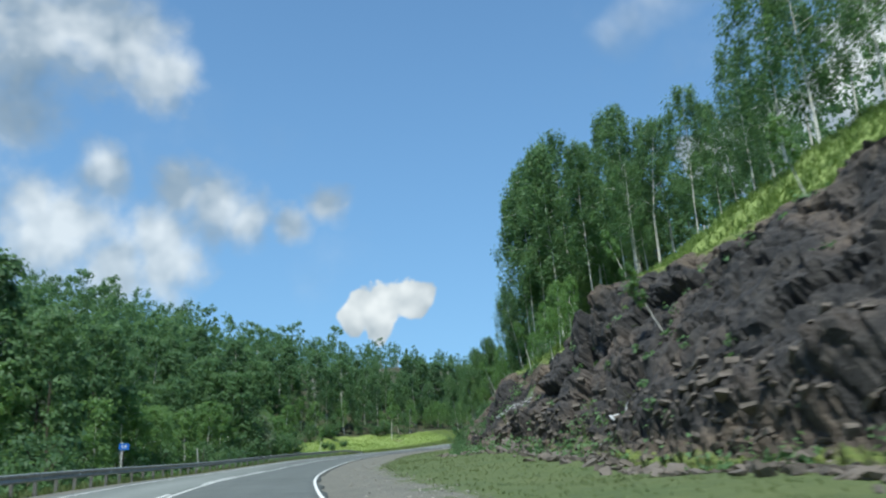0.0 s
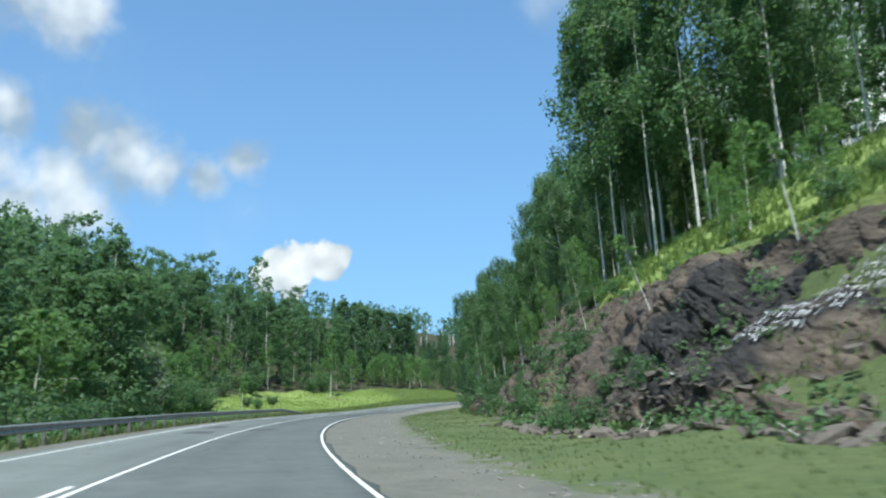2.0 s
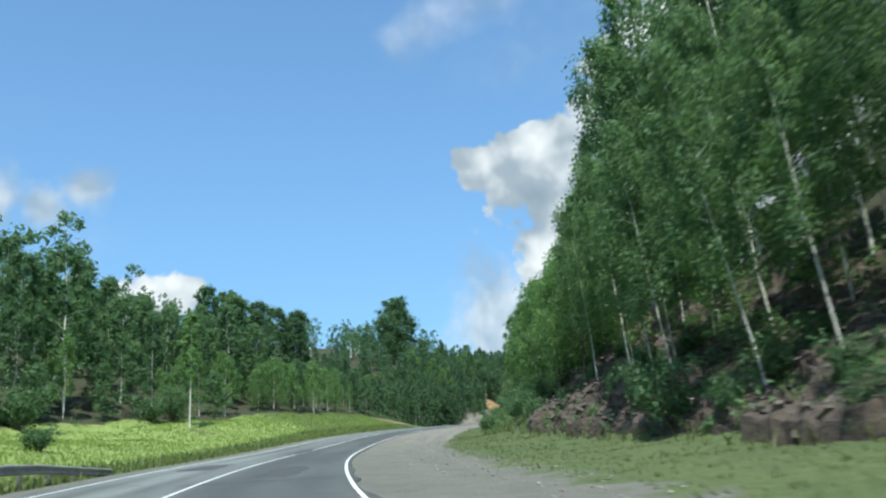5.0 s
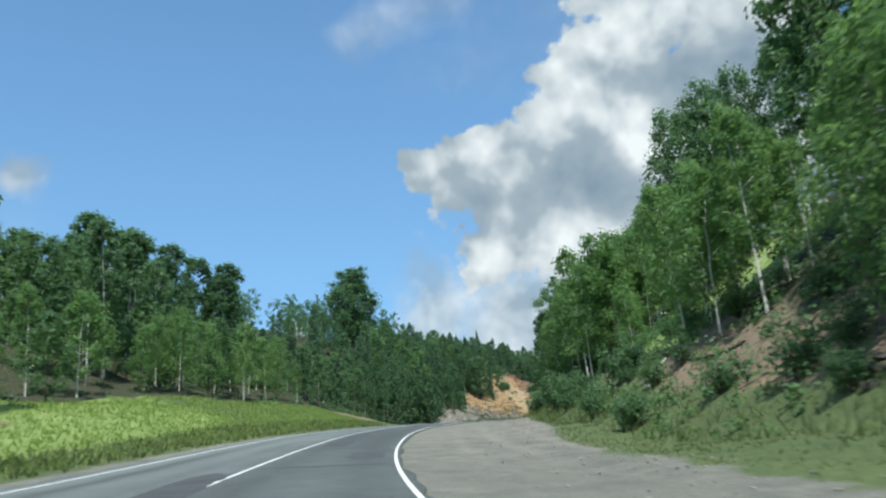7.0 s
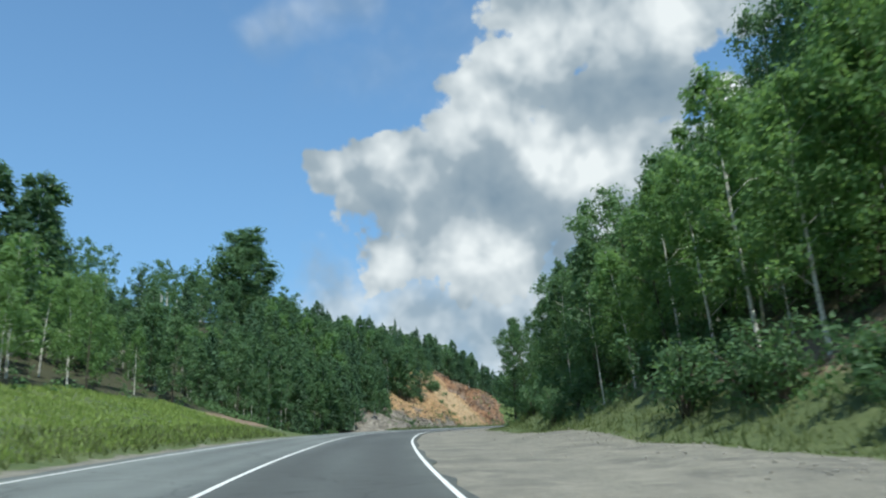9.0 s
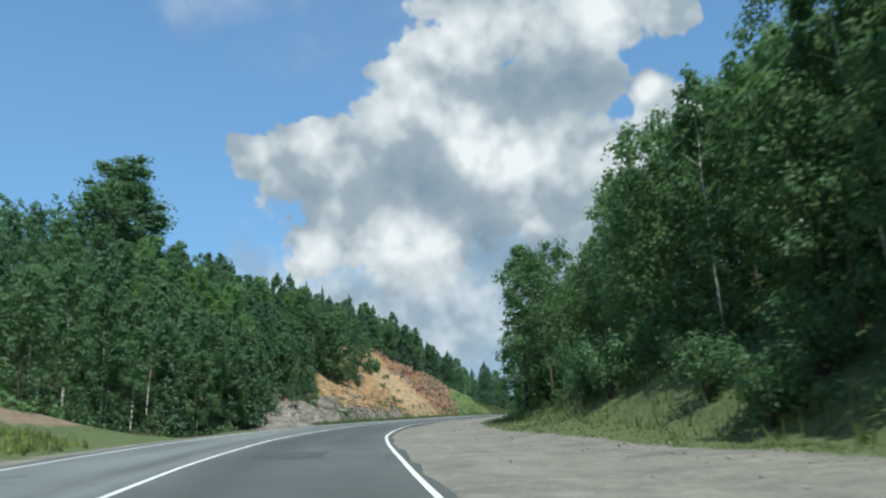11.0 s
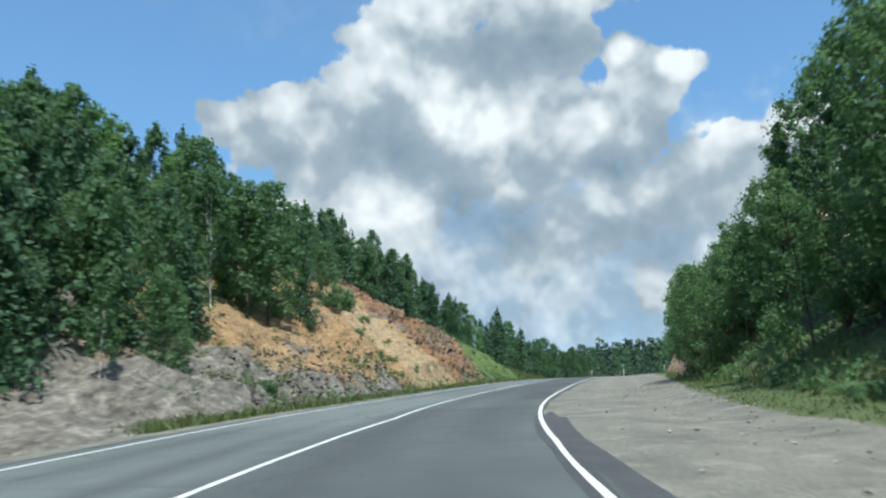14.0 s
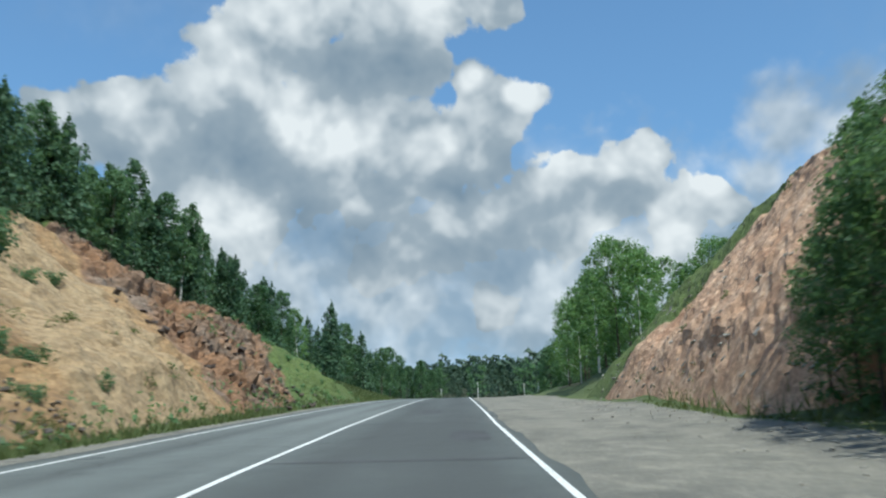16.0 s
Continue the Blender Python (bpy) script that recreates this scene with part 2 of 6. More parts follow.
# ---- materials ----
def material(name, build, rough=0.8, bump=0.0, metal=0.0):
    """A node material; build(kit) returns the colour socket, the bump height socket or None."""
    m = bpy.data.materials.new(name)
    m.use_nodes = True
    nt = m.node_tree
    nt.nodes.clear()
    out, bsdf = nt.nodes.new("ShaderNodeOutputMaterial"), nt.nodes.new("ShaderNodeBsdfPrincipled")
    bsdf.inputs["Roughness"].default_value, bsdf.inputs["Metallic"].default_value = rough, metal
    nt.links.new(bsdf.outputs[0], out.inputs[0])
    kit = Kit(nt)
    colour, height = build(kit)
    kit.put(colour, bsdf.inputs["Base Color"])
    if height is not None:
        b = nt.nodes.new("ShaderNodeBump")
        b.inputs["Strength"].default_value, b.inputs["Distance"].default_value = 1.0, bump
        nt.links.new(height, b.inputs["Height"])
        nt.links.new(b.outputs[0], bsdf.inputs["Normal"])
    kit.bsdf, kit.out = bsdf, out
    return m, kit


class Kit:
    def __init__(self, nt):
        self.nt = nt

    def put(self, v, socket):
        if isinstance(v, bpy.types.NodeSocket):
            self.nt.links.new(v, socket)
        else:
            socket.default_value = v

    def world(self):
        return self.nt.nodes.new("ShaderNodeNewGeometry").outputs["Position"]

    def local(self):
        return self.nt.nodes.new("ShaderNodeTexCoord").outputs["Object"]

    def stretch(self, vec, scale, rot=(0, 0, 0)):
        n = self.nt.nodes.new("ShaderNodeMapping")
        n.inputs["Scale"].default_value, n.inputs["Rotation"].default_value = scale, rot
        self.nt.links.new(vec, n.inputs["Vector"])
        return n.outputs[0]

    def noise(self, vec, scale, detail=5.0, rough=0.55, distort=0.0):
        n = self.nt.nodes.new("ShaderNodeTexNoise")
        for k, v in (("Scale", scale), ("Detail", detail), ("Roughness", rough), ("Distortion", distort)):
            n.inputs[k].default_value = v
        self.nt.links.new(vec, n.inputs["Vector"])
        return n.outputs["Fac"]

    def voronoi(self, vec, scale, feature="F1", out="Distance"):
        n = self.nt.nodes.new("ShaderNodeTexVoronoi")
        n.feature = feature
        n.inputs["Scale"].default_value = scale
        self.nt.links.new(vec, n.inputs["Vector"])
        return n.outputs[out]

    def island(self):
        return self.nt.nodes.new("ShaderNodeNewGeometry").outputs["Random Per Island"]

    def each(self):
        return self.nt.nodes.new("ShaderNodeObjectInfo").outputs["Random"]

    def attr(self, name):
        n = self.nt.nodes.new("ShaderNodeAttribute")
        n.attribute_name = name
        return n.outputs["Fac"]

    def calc(self, op, a, b=0.0, clamp=False):
        n = self.nt.nodes.new("ShaderNodeMath")
        n.operation, n.use_clamp = op, clamp
        self.put(a, n.inputs[0]), self.put(b, n.inputs[1])
        return n.outputs[0]

    def ramp(self, fac, *stops):
        n = self.nt.nodes.new("ShaderNodeValToRGB")
        e = n.color_ramp.elements
        while len(e) < len(stops):
            e.new(0.5)
        for el, (p, c) in zip(e, stops):
            el.position = p
            el.color = (c, c, c, 1) if isinstance(c, (int, float)) else (*c, 1)
        self.put(fac, n.inputs[0])
        return n.outputs[0]

    def mix(self, fac, a, b, blend="MIX"):
        n = self.nt.nodes.new("ShaderNodeMix")
        n.data_type, n.blend_type = "RGBA", blend
        self.put(fac, n.inputs["Factor"])
        for v, k in ((a, "A"), (b, "B")):
            self.put((*v, 1) if isinstance(v, tuple) and len(v) == 3 else v, n.inputs[k])
        return n.outputs["Result"]


def leaf_material(name, dark, light, through=0.45, rough=0.55):
    def build(k):
        c = k.ramp(k.island(), (0.0, dark), (1.0, light))
        c = k.mix(k.ramp(k.each(), (0.0, 0.5), (0.5, 0.0)), c, tuple(0.72 * v for v in dark))
        c = k.mix(k.calc("MULTIPLY", k.each(), 0.42), c, tuple(1.25 * v + 0.02 * (i == 0) for i, v in enumerate(light)))
        c = k.mix(k.attr("tone"), c, tuple(1.35 * v for v in light))
        big = k.noise(k.world(), 0.35, 2)
        return k.mix(k.ramp(big, (0.35, 0.0), (0.7, 0.5)), c, dark), None
    m, k = material(name, build, rough)
    t = k.nt.nodes.new("ShaderNodeBsdfTranslucent")
    t.inputs[0].default_value = (light[0] * 1.3, light[1] * 1.3, light[2] * 0.95, 1)
    mx = k.nt.nodes.new("ShaderNodeMixShader")
    mx.inputs[0].default_value = through
    k.bsdf.inputs["Specular IOR Level"].default_value = 0.25
    k.nt.links.new(k.bsdf.outputs[0], mx.inputs[1])
    k.nt.links.new(t.outputs[0], mx.inputs[2])
    k.nt.links.new(mx.outputs[0], k.out.inputs[0])
    return m


LEAF_BIRCH = leaf_material("birch_leaf", (0.062, 0.128, 0.063), (0.140, 0.241, 0.108))
LEAF_YOUNG = leaf_material("young_leaf", (0.080, 0.164, 0.064), (0.187, 0.308, 0.119), 0.5)
LEAF_DARK = leaf_material("dark_leaf", (0.058, 0.120, 0.064), (0.125, 0.220, 0.103))
LEAF_SILVER = leaf_material("silver_leaf", (0.09, 0.14, 0.09), (0.22, 0.28, 0.19))
NEEDLE = leaf_material("needle", (0.047, 0.103, 0.059), (0.097, 0.177, 0.091), 0.28)
# needle again, darker and bluer: the far ridge's haze is put into the colour
HAZE_NEEDLE = leaf_material("haze_needle", (0.032, 0.066, 0.044), (0.066, 0.112, 0.066), 0.2)
GRASS = leaf_material("grass_blade", (0.075, 0.108, 0.042), (0.140, 0.180, 0.070), 0.35)
BROW = leaf_material("brow_blade", (0.080, 0.135, 0.036), (0.165, 0.235, 0.066), 0.35)
STRAW = leaf_material("meadow_blade", (0.165, 0.245, 0.062), (0.290, 0.375, 0.115), 0.4)


def bark_birch(k):
    p = k.local()
    flecks = k.noise(k.stretch(p, (5, 5, 16)), 1.6, 4, 0.6)
    c = k.ramp(flecks, (0.35, (0.03, 0.028, 0.025)), (0.41, (0.58, 0.57, 0.53)), (0.75, (0.76, 0.74, 0.70)))
    foot = k.noise(p, 0.8, 4)
    return k.mix(k.ramp(foot, (0.55, 0.0), (0.78, 0.45)), c, (0.12, 0.10, 0.085)), flecks


def bark_dark(k):
    p = k.stretch(k.local(), (6, 6, 1.2))
    n = k.noise(p, 3.0, 6, 0.65)
    return k.ramp(n, (0.3, (0.035, 0.028, 0.022)), (0.7, (0.14, 0.115, 0.09))), n


BIRCH_BARK = material("birch_bark", bark_birch, 0.7, 0.01)[0]
DARK_BARK = material("dark_bark", bark_dark, 0.9, 0.02)[0]


def asphalt(k):
    p = k.world()
    grain = k.noise(p, 55.0, 4, 0.7)
    wide = k.noise(p, 0.22, 5, 0.6)
    mid = k.noise(p, 1.7, 5, 0.6)
    c = k.ramp(wide, (0.3, (0.128, 0.146, 0.138)), (0.7, (0.188, 0.210, 0.200)))
    c = k.mix(k.ramp(mid, (0.35, 0.5), (0.65, 0.0)), c, (0.100, 0.106, 0.106))
    c = k.mix(0.35, c, k.ramp(grain, (0.3, 0.03), (0.75, 0.30)), "OVERLAY")
    c = k.mix(k.attr("pale"), c, (0.268, 0.292, 0.276))
    c = k.mix(k.attr("worn"), c, (0.062, 0.066, 0.064))
    bent = k.nt.nodes.new("ShaderNodeVectorMath")
    bent.operation = "ADD"
    k.nt.links.new(p, bent.inputs[0])
    w = k.nt.nodes.new("ShaderNodeTexNoise")
    w.inputs["Scale"].default_value, w.inputs["Detail"].default_value = 1.3, 5.0
    k.nt.links.new(p, w.inputs["Vector"])
    k.nt.links.new(w.outputs["Color"], bent.inputs[1])
    crack = k.ramp(k.voronoi(bent.outputs[0], 0.32, "DISTANCE_TO_EDGE"), (0.0, 1.0), (0.011, 0.0))
    crack = k.calc("MULTIPLY", crack, k.ramp(k.noise(p, 0.09, 3), (0.42, 0.0), (0.6, 0.8)))
    return k.mix(crack, c, (0.030, 0.031, 0.031)), grain


def patch_asphalt(k):
    n = k.noise(k.world(), 30.0, 4, 0.7)
    w = k.noise(k.world(), 1.2, 4)
    c = k.ramp(n, (0.3, (0.035, 0.036, 0.038)), (0.75, (0.085, 0.087, 0.09)))
    return k.mix(k.ramp(w, (0.4, 0.0), (0.7, 0.5)), c, (0.10, 0.103, 0.105)), n


def line_paint(k):
    n = k.noise(k.world(), 9.0, 6, 0.7)
    return k.ramp(n, (0.33, (0.24, 0.24, 0.235)), (0.44, (0.70, 0.70, 0.68)), (0.8, (0.80, 0.80, 0.78))), n


ASPHALT = material("asphalt", asphalt, 0.82, 0.006)[0]
PATCH = material("fresh_asphalt", patch_asphalt, 0.85, 0.006)[0]
PAINT = material("road_paint", line_paint, 0.6, 0.002)[0]


def ground_mat(k):
    p = k.world()
    edge = k.calc("MULTIPLY", k.calc("SUBTRACT", k.noise(p, 0.9, 6, 0.65), 0.5), 1.1)

    def mask(name):
        return k.ramp(k.calc("ADD", k.attr(name), edge), (0.42, 0.0), (0.58, 1.0))
    n1, n2, n3 = k.noise(p, 0.25, 5), k.noise(p, 3.0, 6, 0.7), k.noise(p, 22.0, 4, 0.7)
    grass = k.ramp(n2, (0.3, (0.046, 0.072, 0.026)), (0.55, (0.082, 0.114, 0.038)), (0.8, (0.140, 0.160, 0.064)))
    grass = k.mix(k.ramp(n1, (0.4, 0.0), (0.7, 0.5)), grass, (0.125, 0.145, 0.052))
    mead = k.ramp(k.noise(p, 1.1, 6, 0.7), (0.3, (0.150, 0.215, 0.052)), (0.7, (0.280, 0.345, 0.105)))
    c = k.mix(mask("meadow"), grass, mead)
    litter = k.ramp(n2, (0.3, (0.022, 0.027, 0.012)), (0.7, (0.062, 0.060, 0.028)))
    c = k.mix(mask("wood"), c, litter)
    stone = k.voronoi(p, 9.0, "F1", "Color")
    soil = k.mix(0.2, k.ramp(n2, (0.25, (0.095, 0.062, 0.034)), (0.75, (0.300, 0.200, 0.112))), k.ramp(stone, (0, 0.05), (1, 0.35)))
    c = k.mix(mask("soil"), c, soil)
    grav = k.ramp(n3, (0.3, (0.085, 0.081, 0.066)), (0.5, (0.190, 0.180, 0.150)), (0.72, (0.330, 0.312, 0.265)))
    grav = k.mix(k.ramp(n1, (0.35, 0.0), (0.7, 0.4)), grav, (0.260, 0.238, 0.194))
    grav = k.mix(k.ramp(k.noise(p, 0.6, 6, 0.68), (0.46, 0.0), (0.64, 0.75)), grav, (0.105, 0.102, 0.090))
    grav = k.mix(k.ramp(k.noise(p, 1.3, 6, 0.7), (0.52, 0.0), (0.66, 0.55)), grav, (0.330, 0.305, 0.250))
    grav = k.mix(k.ramp(k.noise(p, 4.5, 5, 0.7), (0.5, 0.0), (0.72, 0.5)), grav, (0.13, 0.125, 0.11))
    grav = k.mix(k.ramp(k.attr("track"), (0.2, 0.0), (0.9, 0.4)), grav, (0.290, 0.268, 0.224))
    grav = k.mix(k.ramp(k.voronoi(p, 7.0, "F1", "Distance"), (0.10, 0.75), (0.16, 0.0)), grav, k.ramp(k.voronoi(p, 7.0, "F1", "Color"), (0.2, (0.09, 0.088, 0.08)), (0.8, (0.40, 0.385, 0.34))))
    grav = k.mix(k.calc("MULTIPLY", k.attr("dull"), 0.6), grav, k.ramp(n3, (0.3, (0.070, 0.072, 0.062)), (0.7, (0.165, 0.165, 0.145))))
    c = k.mix(mask("gravel"), c, grav)
    return c, k.calc("ADD", n2, k.calc("MULTIPLY", n3, 0.3))


GROUND = material("ground", ground_mat, 0.95, 0.06)[0]


def dark_rock(k):
    p = k.stretch(k.world(), (1, 1, 2.2), (0.25, -0.3, 0))
    n1, n2, n3 = k.noise(k.world(), 0.35, 4), k.noise(p, 1.3, 7, 0.64), k.noise(k.world(), 12.0, 5, 0.65)
    c = k.ramp(n2, (0.30, (0.012, 0.011, 0.012)), (0.5, (0.024, 0.022, 0.022)), (0.72, (0.074, 0.066, 0.060)))
    c = k.mix(k.ramp(n1, (0.50, 0.0), (0.70, 0.7)), c, (0.130, 0.100, 0.080))
    c = k.mix(0.3, c, k.ramp(n3, (0.3, 0.2), (0.7, 0.75)), "OVERLAY")
    h = k.calc("ADD", n2, k.calc("MULTIPLY", n3, 0.35))
    tan = k.ramp(n2, (0.3, (0.048, 0.037, 0.029)), (0.7, (0.160, 0.125, 0.094)))
    c = k.mix(k.ramp(k.calc("ADD", k.attr("tan"), k.calc("MULTIPLY", k.calc("SUBTRACT", n1, 0.5), 1.4)), (0.42, 0.0), (0.62, 0.9)), c, tan)
    return k.mix(k.ramp(k.calc("ADD", k.attr("turf"), k.calc("SUBTRACT", n2, 0.5)), (0.45, 0.0), (0.55, 1.0)), c, k.ramp(n3, (0.3, (0.07, 0.11, 0.025)), (0.7, (0.17, 0.20, 0.05)))), h


def brown_rock(k):
    p = k.stretch(k.world(), (1, 1, 2.0), (0.2, -0.2, 0))
    n1, n2, n3 = k.noise(k.world(), 0.5, 4), k.noise(p, 2.6, 7, 0.68), k.noise(k.world(), 15.0, 5, 0.7)
    c = k.ramp(n2, (0.28, (0.030, 0.025, 0.021)), (0.5, (0.078, 0.058, 0.046)), (0.72, (0.165, 0.128, 0.100)))
    c = k.mix(k.ramp(n1, (0.5, 0.0), (0.68, 0.6)), c, (0.110, 0.095, 0.090))
    return k.mix(0.4, c, k.ramp(n3, (0.3, 0.2), (0.7, 0.75)), "OVERLAY"), k.calc("ADD", n2, k.calc("MULTIPLY", n3, 0.35))


def ochre_soil(k):
    p = k.world()
    n1, n2, n3 = k.noise(p, 0.28, 5), k.noise(p, 1.6, 7, 0.66), k.noise(p, 11.0, 6, 0.72)
    sand = k.ramp(n2, (0.3, (0.250, 0.148, 0.072)), (0.55, (0.310, 0.200, 0.100)), (0.8, (0.370, 0.270, 0.155)))
    grey = k.ramp(n2, (0.3, (0.080, 0.072, 0.062)), (0.5, (0.170, 0.152, 0.128)), (0.7, (0.310, 0.280, 0.236)))
    rust = k.mix(k.ramp(n1, (0.45, 0.0), (0.6, 0.8)), k.ramp(n2, (0.3, (0.110, 0.062, 0.036)), (0.7, (0.330, 0.185, 0.100))), k.ramp(n2, (0.3, (0.060, 0.050, 0.042)), (0.7, (0.260, 0.210, 0.165))))
    e = k.calc("MULTIPLY", k.calc("SUBTRACT", n1, 0.5), 1.6)
    sand = k.mix(k.ramp(k.calc("ADD", k.attr("pale"), k.calc("MULTIPLY", e, 0.5)), (0.35, 0.0), (0.7, 0.85)), sand, k.ramp(n2, (0.3, (0.290, 0.200, 0.108)), (0.7, (0.385, 0.290, 0.172))))
    c = k.mix(k.ramp(k.calc("ADD", k.attr("grey"), e), (0.40, 0.0), (0.62, 1.0)), sand, grey)
    c = k.mix(k.ramp(k.calc("ADD", k.attr("rust"), e), (0.42, 0.0), (0.58, 1.0)), c, rust)
    st = k.voronoi(k.stretch(p, (1, 1, 1.4)), 5.5, "F1", "Color")
    c = k.mix(0.45, c, k.ramp(st, (0.15, 0.25), (0.85, 0.75)), "OVERLAY")
    c = k.mix(0.5, c, k.ramp(n3, (0.3, 0.20), (0.7, 0.74)), "OVERLAY")
    g = k.ramp(n3, (0.3, (0.055, 0.09, 0.025)), (0.7, (0.14, 0.18, 0.05)))
    c = k.mix(k.ramp(k.calc("ADD", k.attr("turf"), k.calc("MULTIPLY", e, 0.8)), (0.45, 0.0), (0.6, 1.0)), c, g)
    return c, k.calc("ADD", n2, k.calc("MULTIPLY", n3, 0.4))


def pink_soil(k):
    p = k.world()
    n1, n2, n3 = k.noise(p, 0.4, 5), k.noise(k.stretch(p, (1, 1, 0.6)), 1.7, 7, 0.66), k.noise(p, 11.0, 6, 0.72)
    c = k.ramp(n2, (0.3, (0.320, 0.178, 0.108)), (0.52, (0.540, 0.350, 0.228)), (0.75, (0.640, 0.465, 0.335)))
    c = k.mix(k.ramp(n1, (0.52, 0.0), (0.66, 0.55)), c, (0.380, 0.190, 0.105))
    st = k.voronoi(k.stretch(p, (1, 1, 1.4)), 4.5, "F1", "Color")
    c = k.mix(0.45, c, k.ramp(st, (0.15, 0.25), (0.85, 0.75)), "OVERLAY")
    c = k.mix(0.45, c, k.ramp(n3, (0.3, 0.20), (0.7, 0.74)), "OVERLAY")
    g = k.ramp(n3, (0.3, (0.055, 0.09, 0.025)), (0.7, (0.14, 0.18, 0.05)))
    c = k.mix(k.ramp(k.calc("ADD", k.attr("turf"), k.calc("MULTIPLY", k.calc("SUBTRACT", n1, 0.5), 1.2)), (0.45, 0.0), (0.6, 1.0)), c, g)
    return c, k.calc("ADD", n2, k.calc("MULTIPLY", n3, 0.4))


PINK_SOIL = material("pink_soil", pink_soil, 0.95, 0.10)[0]
DARK_ROCK = material("dark_rock", dark_rock, 0.85, 0.12)[0]
BROWN_ROCK = material("brown_rock", brown_rock, 0.9, 0.12)[0]
OCHRE = material("ochre_soil", ochre_soil, 0.95, 0.10)[0]
ZINC = material("zinc", lambda k: (k.ramp(k.noise(k.world(), 4.0, 5, 0.6), (0.3, (0.20, 0.21, 0.205)), (0.7, (0.40, 0.41, 0.40))), None), 0.55, 0, 0.45)[0]
POST_STEEL = material("post_steel", lambda k: (k.ramp(k.noise(k.world(), 6.0, 5, 0.6), (0.3, (0.10, 0.10, 0.10)), (0.7, (0.24, 0.235, 0.22))), None), 0.6, 0, 0.5)[0]
WHITE_POST = material("white_post", lambda k: (k.ramp(k.noise(k.world(), 5.0, 5), (0.3, (0.45, 0.45, 0.43)), (0.7, (0.74, 0.74, 0.72))), None), 0.6)[0]
SIGN_BLUE = material("sign_blue", lambda k: (k.ramp(k.noise(k.world(), 6.0, 3), (0.3, (0.015, 0.10, 0.42)), (0.7, (0.03, 0.16, 0.55))), None), 0.45)[0]
SPRAY_WHITE = material("spray_white", lambda k: (k.ramp(k.noise(k.world(), 5.0, 5, 0.7), (0.40, (0.09, 0.09, 0.09)), (0.56, (0.44, 0.45, 0.46))), None), 0.8)[0]
SPRAY_BLUE = material("spray_blue", lambda k: (k.ramp(k.noise(k.world(), 4.0, 5, 0.7), (0.42, (0.045, 0.045, 0.06)), (0.62, (0.055, 0.085, 0.22))), None), 0.8)[0]
STONE = material("loose_stone", lambda k: (k.mix(k.calc("MULTIPLY", k.island(), 0.6), k.ramp(k.noise(k.world(), 4.0, 6, 0.7), (0.3, (0.050, 0.044, 0.040)), (0.7, (0.150, 0.132, 0.117))), (0.165, 0.138, 0.115)), k.noise(k.world(), 9.0, 5)), 0.9, 0.03)[0]
PALE_STONE = material("pale_stone", lambda k: (k.ramp(k.noise(k.world(), 5.0, 6, 0.7), (0.3, (0.17, 0.16, 0.14)), (0.7, (0.42, 0.40, 0.36))), k.noise(k.world(), 9.0, 5)), 0.9, 0.03)[0]


# ---- mesh helpers ----
def mesh(name, verts, faces, mat, smooth=False, attrs=None):
    me = bpy.data.meshes.new(name)
    verts = np.asarray(verts, dtype=np.float32)
    if isinstance(faces, np.ndarray):
        n, k = faces.shape
        me.vertices.add(len(verts)), me.loops.add(n * k), me.polygons.add(n)
        me.vertices.foreach_set("co", verts.ravel())
        me.loops.foreach_set("vertex_index", faces.astype(np.int32).ravel())
        me.polygons.foreach_set("loop_start", np.arange(0, n * k, k, dtype=np.int32))
        me.update(calc_edges=True)
    else:
        me.from_pydata([tuple(map(float, v)) for v in verts], [], faces)
        me.update()
    for key, values in (attrs or {}).items():
        a = me.attributes.new(key, "FLOAT", "POINT")
        a.data.foreach_set("value", np.asarray(values, dtype=np.float32).ravel())
    me.polygons.foreach_set("use_smooth", np.full(len(me.polygons), smooth))
    if mat:
        me.materials.append(mat)
    return me


def part(name, me, parent, label=""):
    ob = new(name, me)
    ob.parent = parent
    return tagged(ob, label) if label else ob


def hash01(i, j, k=0, seed=0):
    h = (i.astype(np.int64) * 374761393 + j.astype(np.int64) * 668265263 + np.asarray(k).astype(np.int64) * 2147483647 + seed * 1274126177) & 0xFFFFFFFF
    h = ((h ^ (h >> 13)) * 1274126177) & 0xFFFFFFFF
    return ((h ^ (h >> 16)) & 0xFFFF) / 65535.0


def value_noise(x, y, seed=0):
    i, j = np.floor(x), np.floor(y)
    u, v = x - i, y - j
    u, v = u * u * (3 - 2 * u), v * v * (3 - 2 * v)
    a, b, c, d = (hash01(i + p, j + q, 0, seed) for p, q in ((0, 0), (1, 0), (0, 1), (1, 1)))
    return (a * (1 - u) + b * u) * (1 - v) + (c * (1 - u) + d * u) * v - 0.5


def fbm(x, y, octaves=4, seed=0):
    total, amp = 0, 1.0
    for o in range(octaves):
        total = total + amp * value_noise(x, y, seed + o)
        x, y, amp = x * 2.03 + 7.1, y * 2.03 + 3.7, amp * 0.5
    return total


def blocks(x, y, seed=0):
    """Cellular blocks: a height for each cell and the nearness of its joint."""
    i, j = np.floor(x), np.floor(y)
    f1, f2, val = np.full(x.shape, 9.0), np.full(x.shape, 9.0), np.zeros(x.shape)
    for p in (-1, 0, 1):
        for q in (-1, 0, 1):
            ci, cj = i + p, j + q
            dd = (ci + hash01(ci, cj, 1, seed) - x) ** 2 + (cj + hash01(ci, cj, 2, seed) - y) ** 2
            near = dd < f1
            f2 = np.where(near, f1, np.minimum(f2, dd))
            val = np.where(near, hash01(ci, cj, 3, seed), val)
            f1 = np.where(near, dd, f1)
    return val, np.sqrt(f2) - np.sqrt(f1)


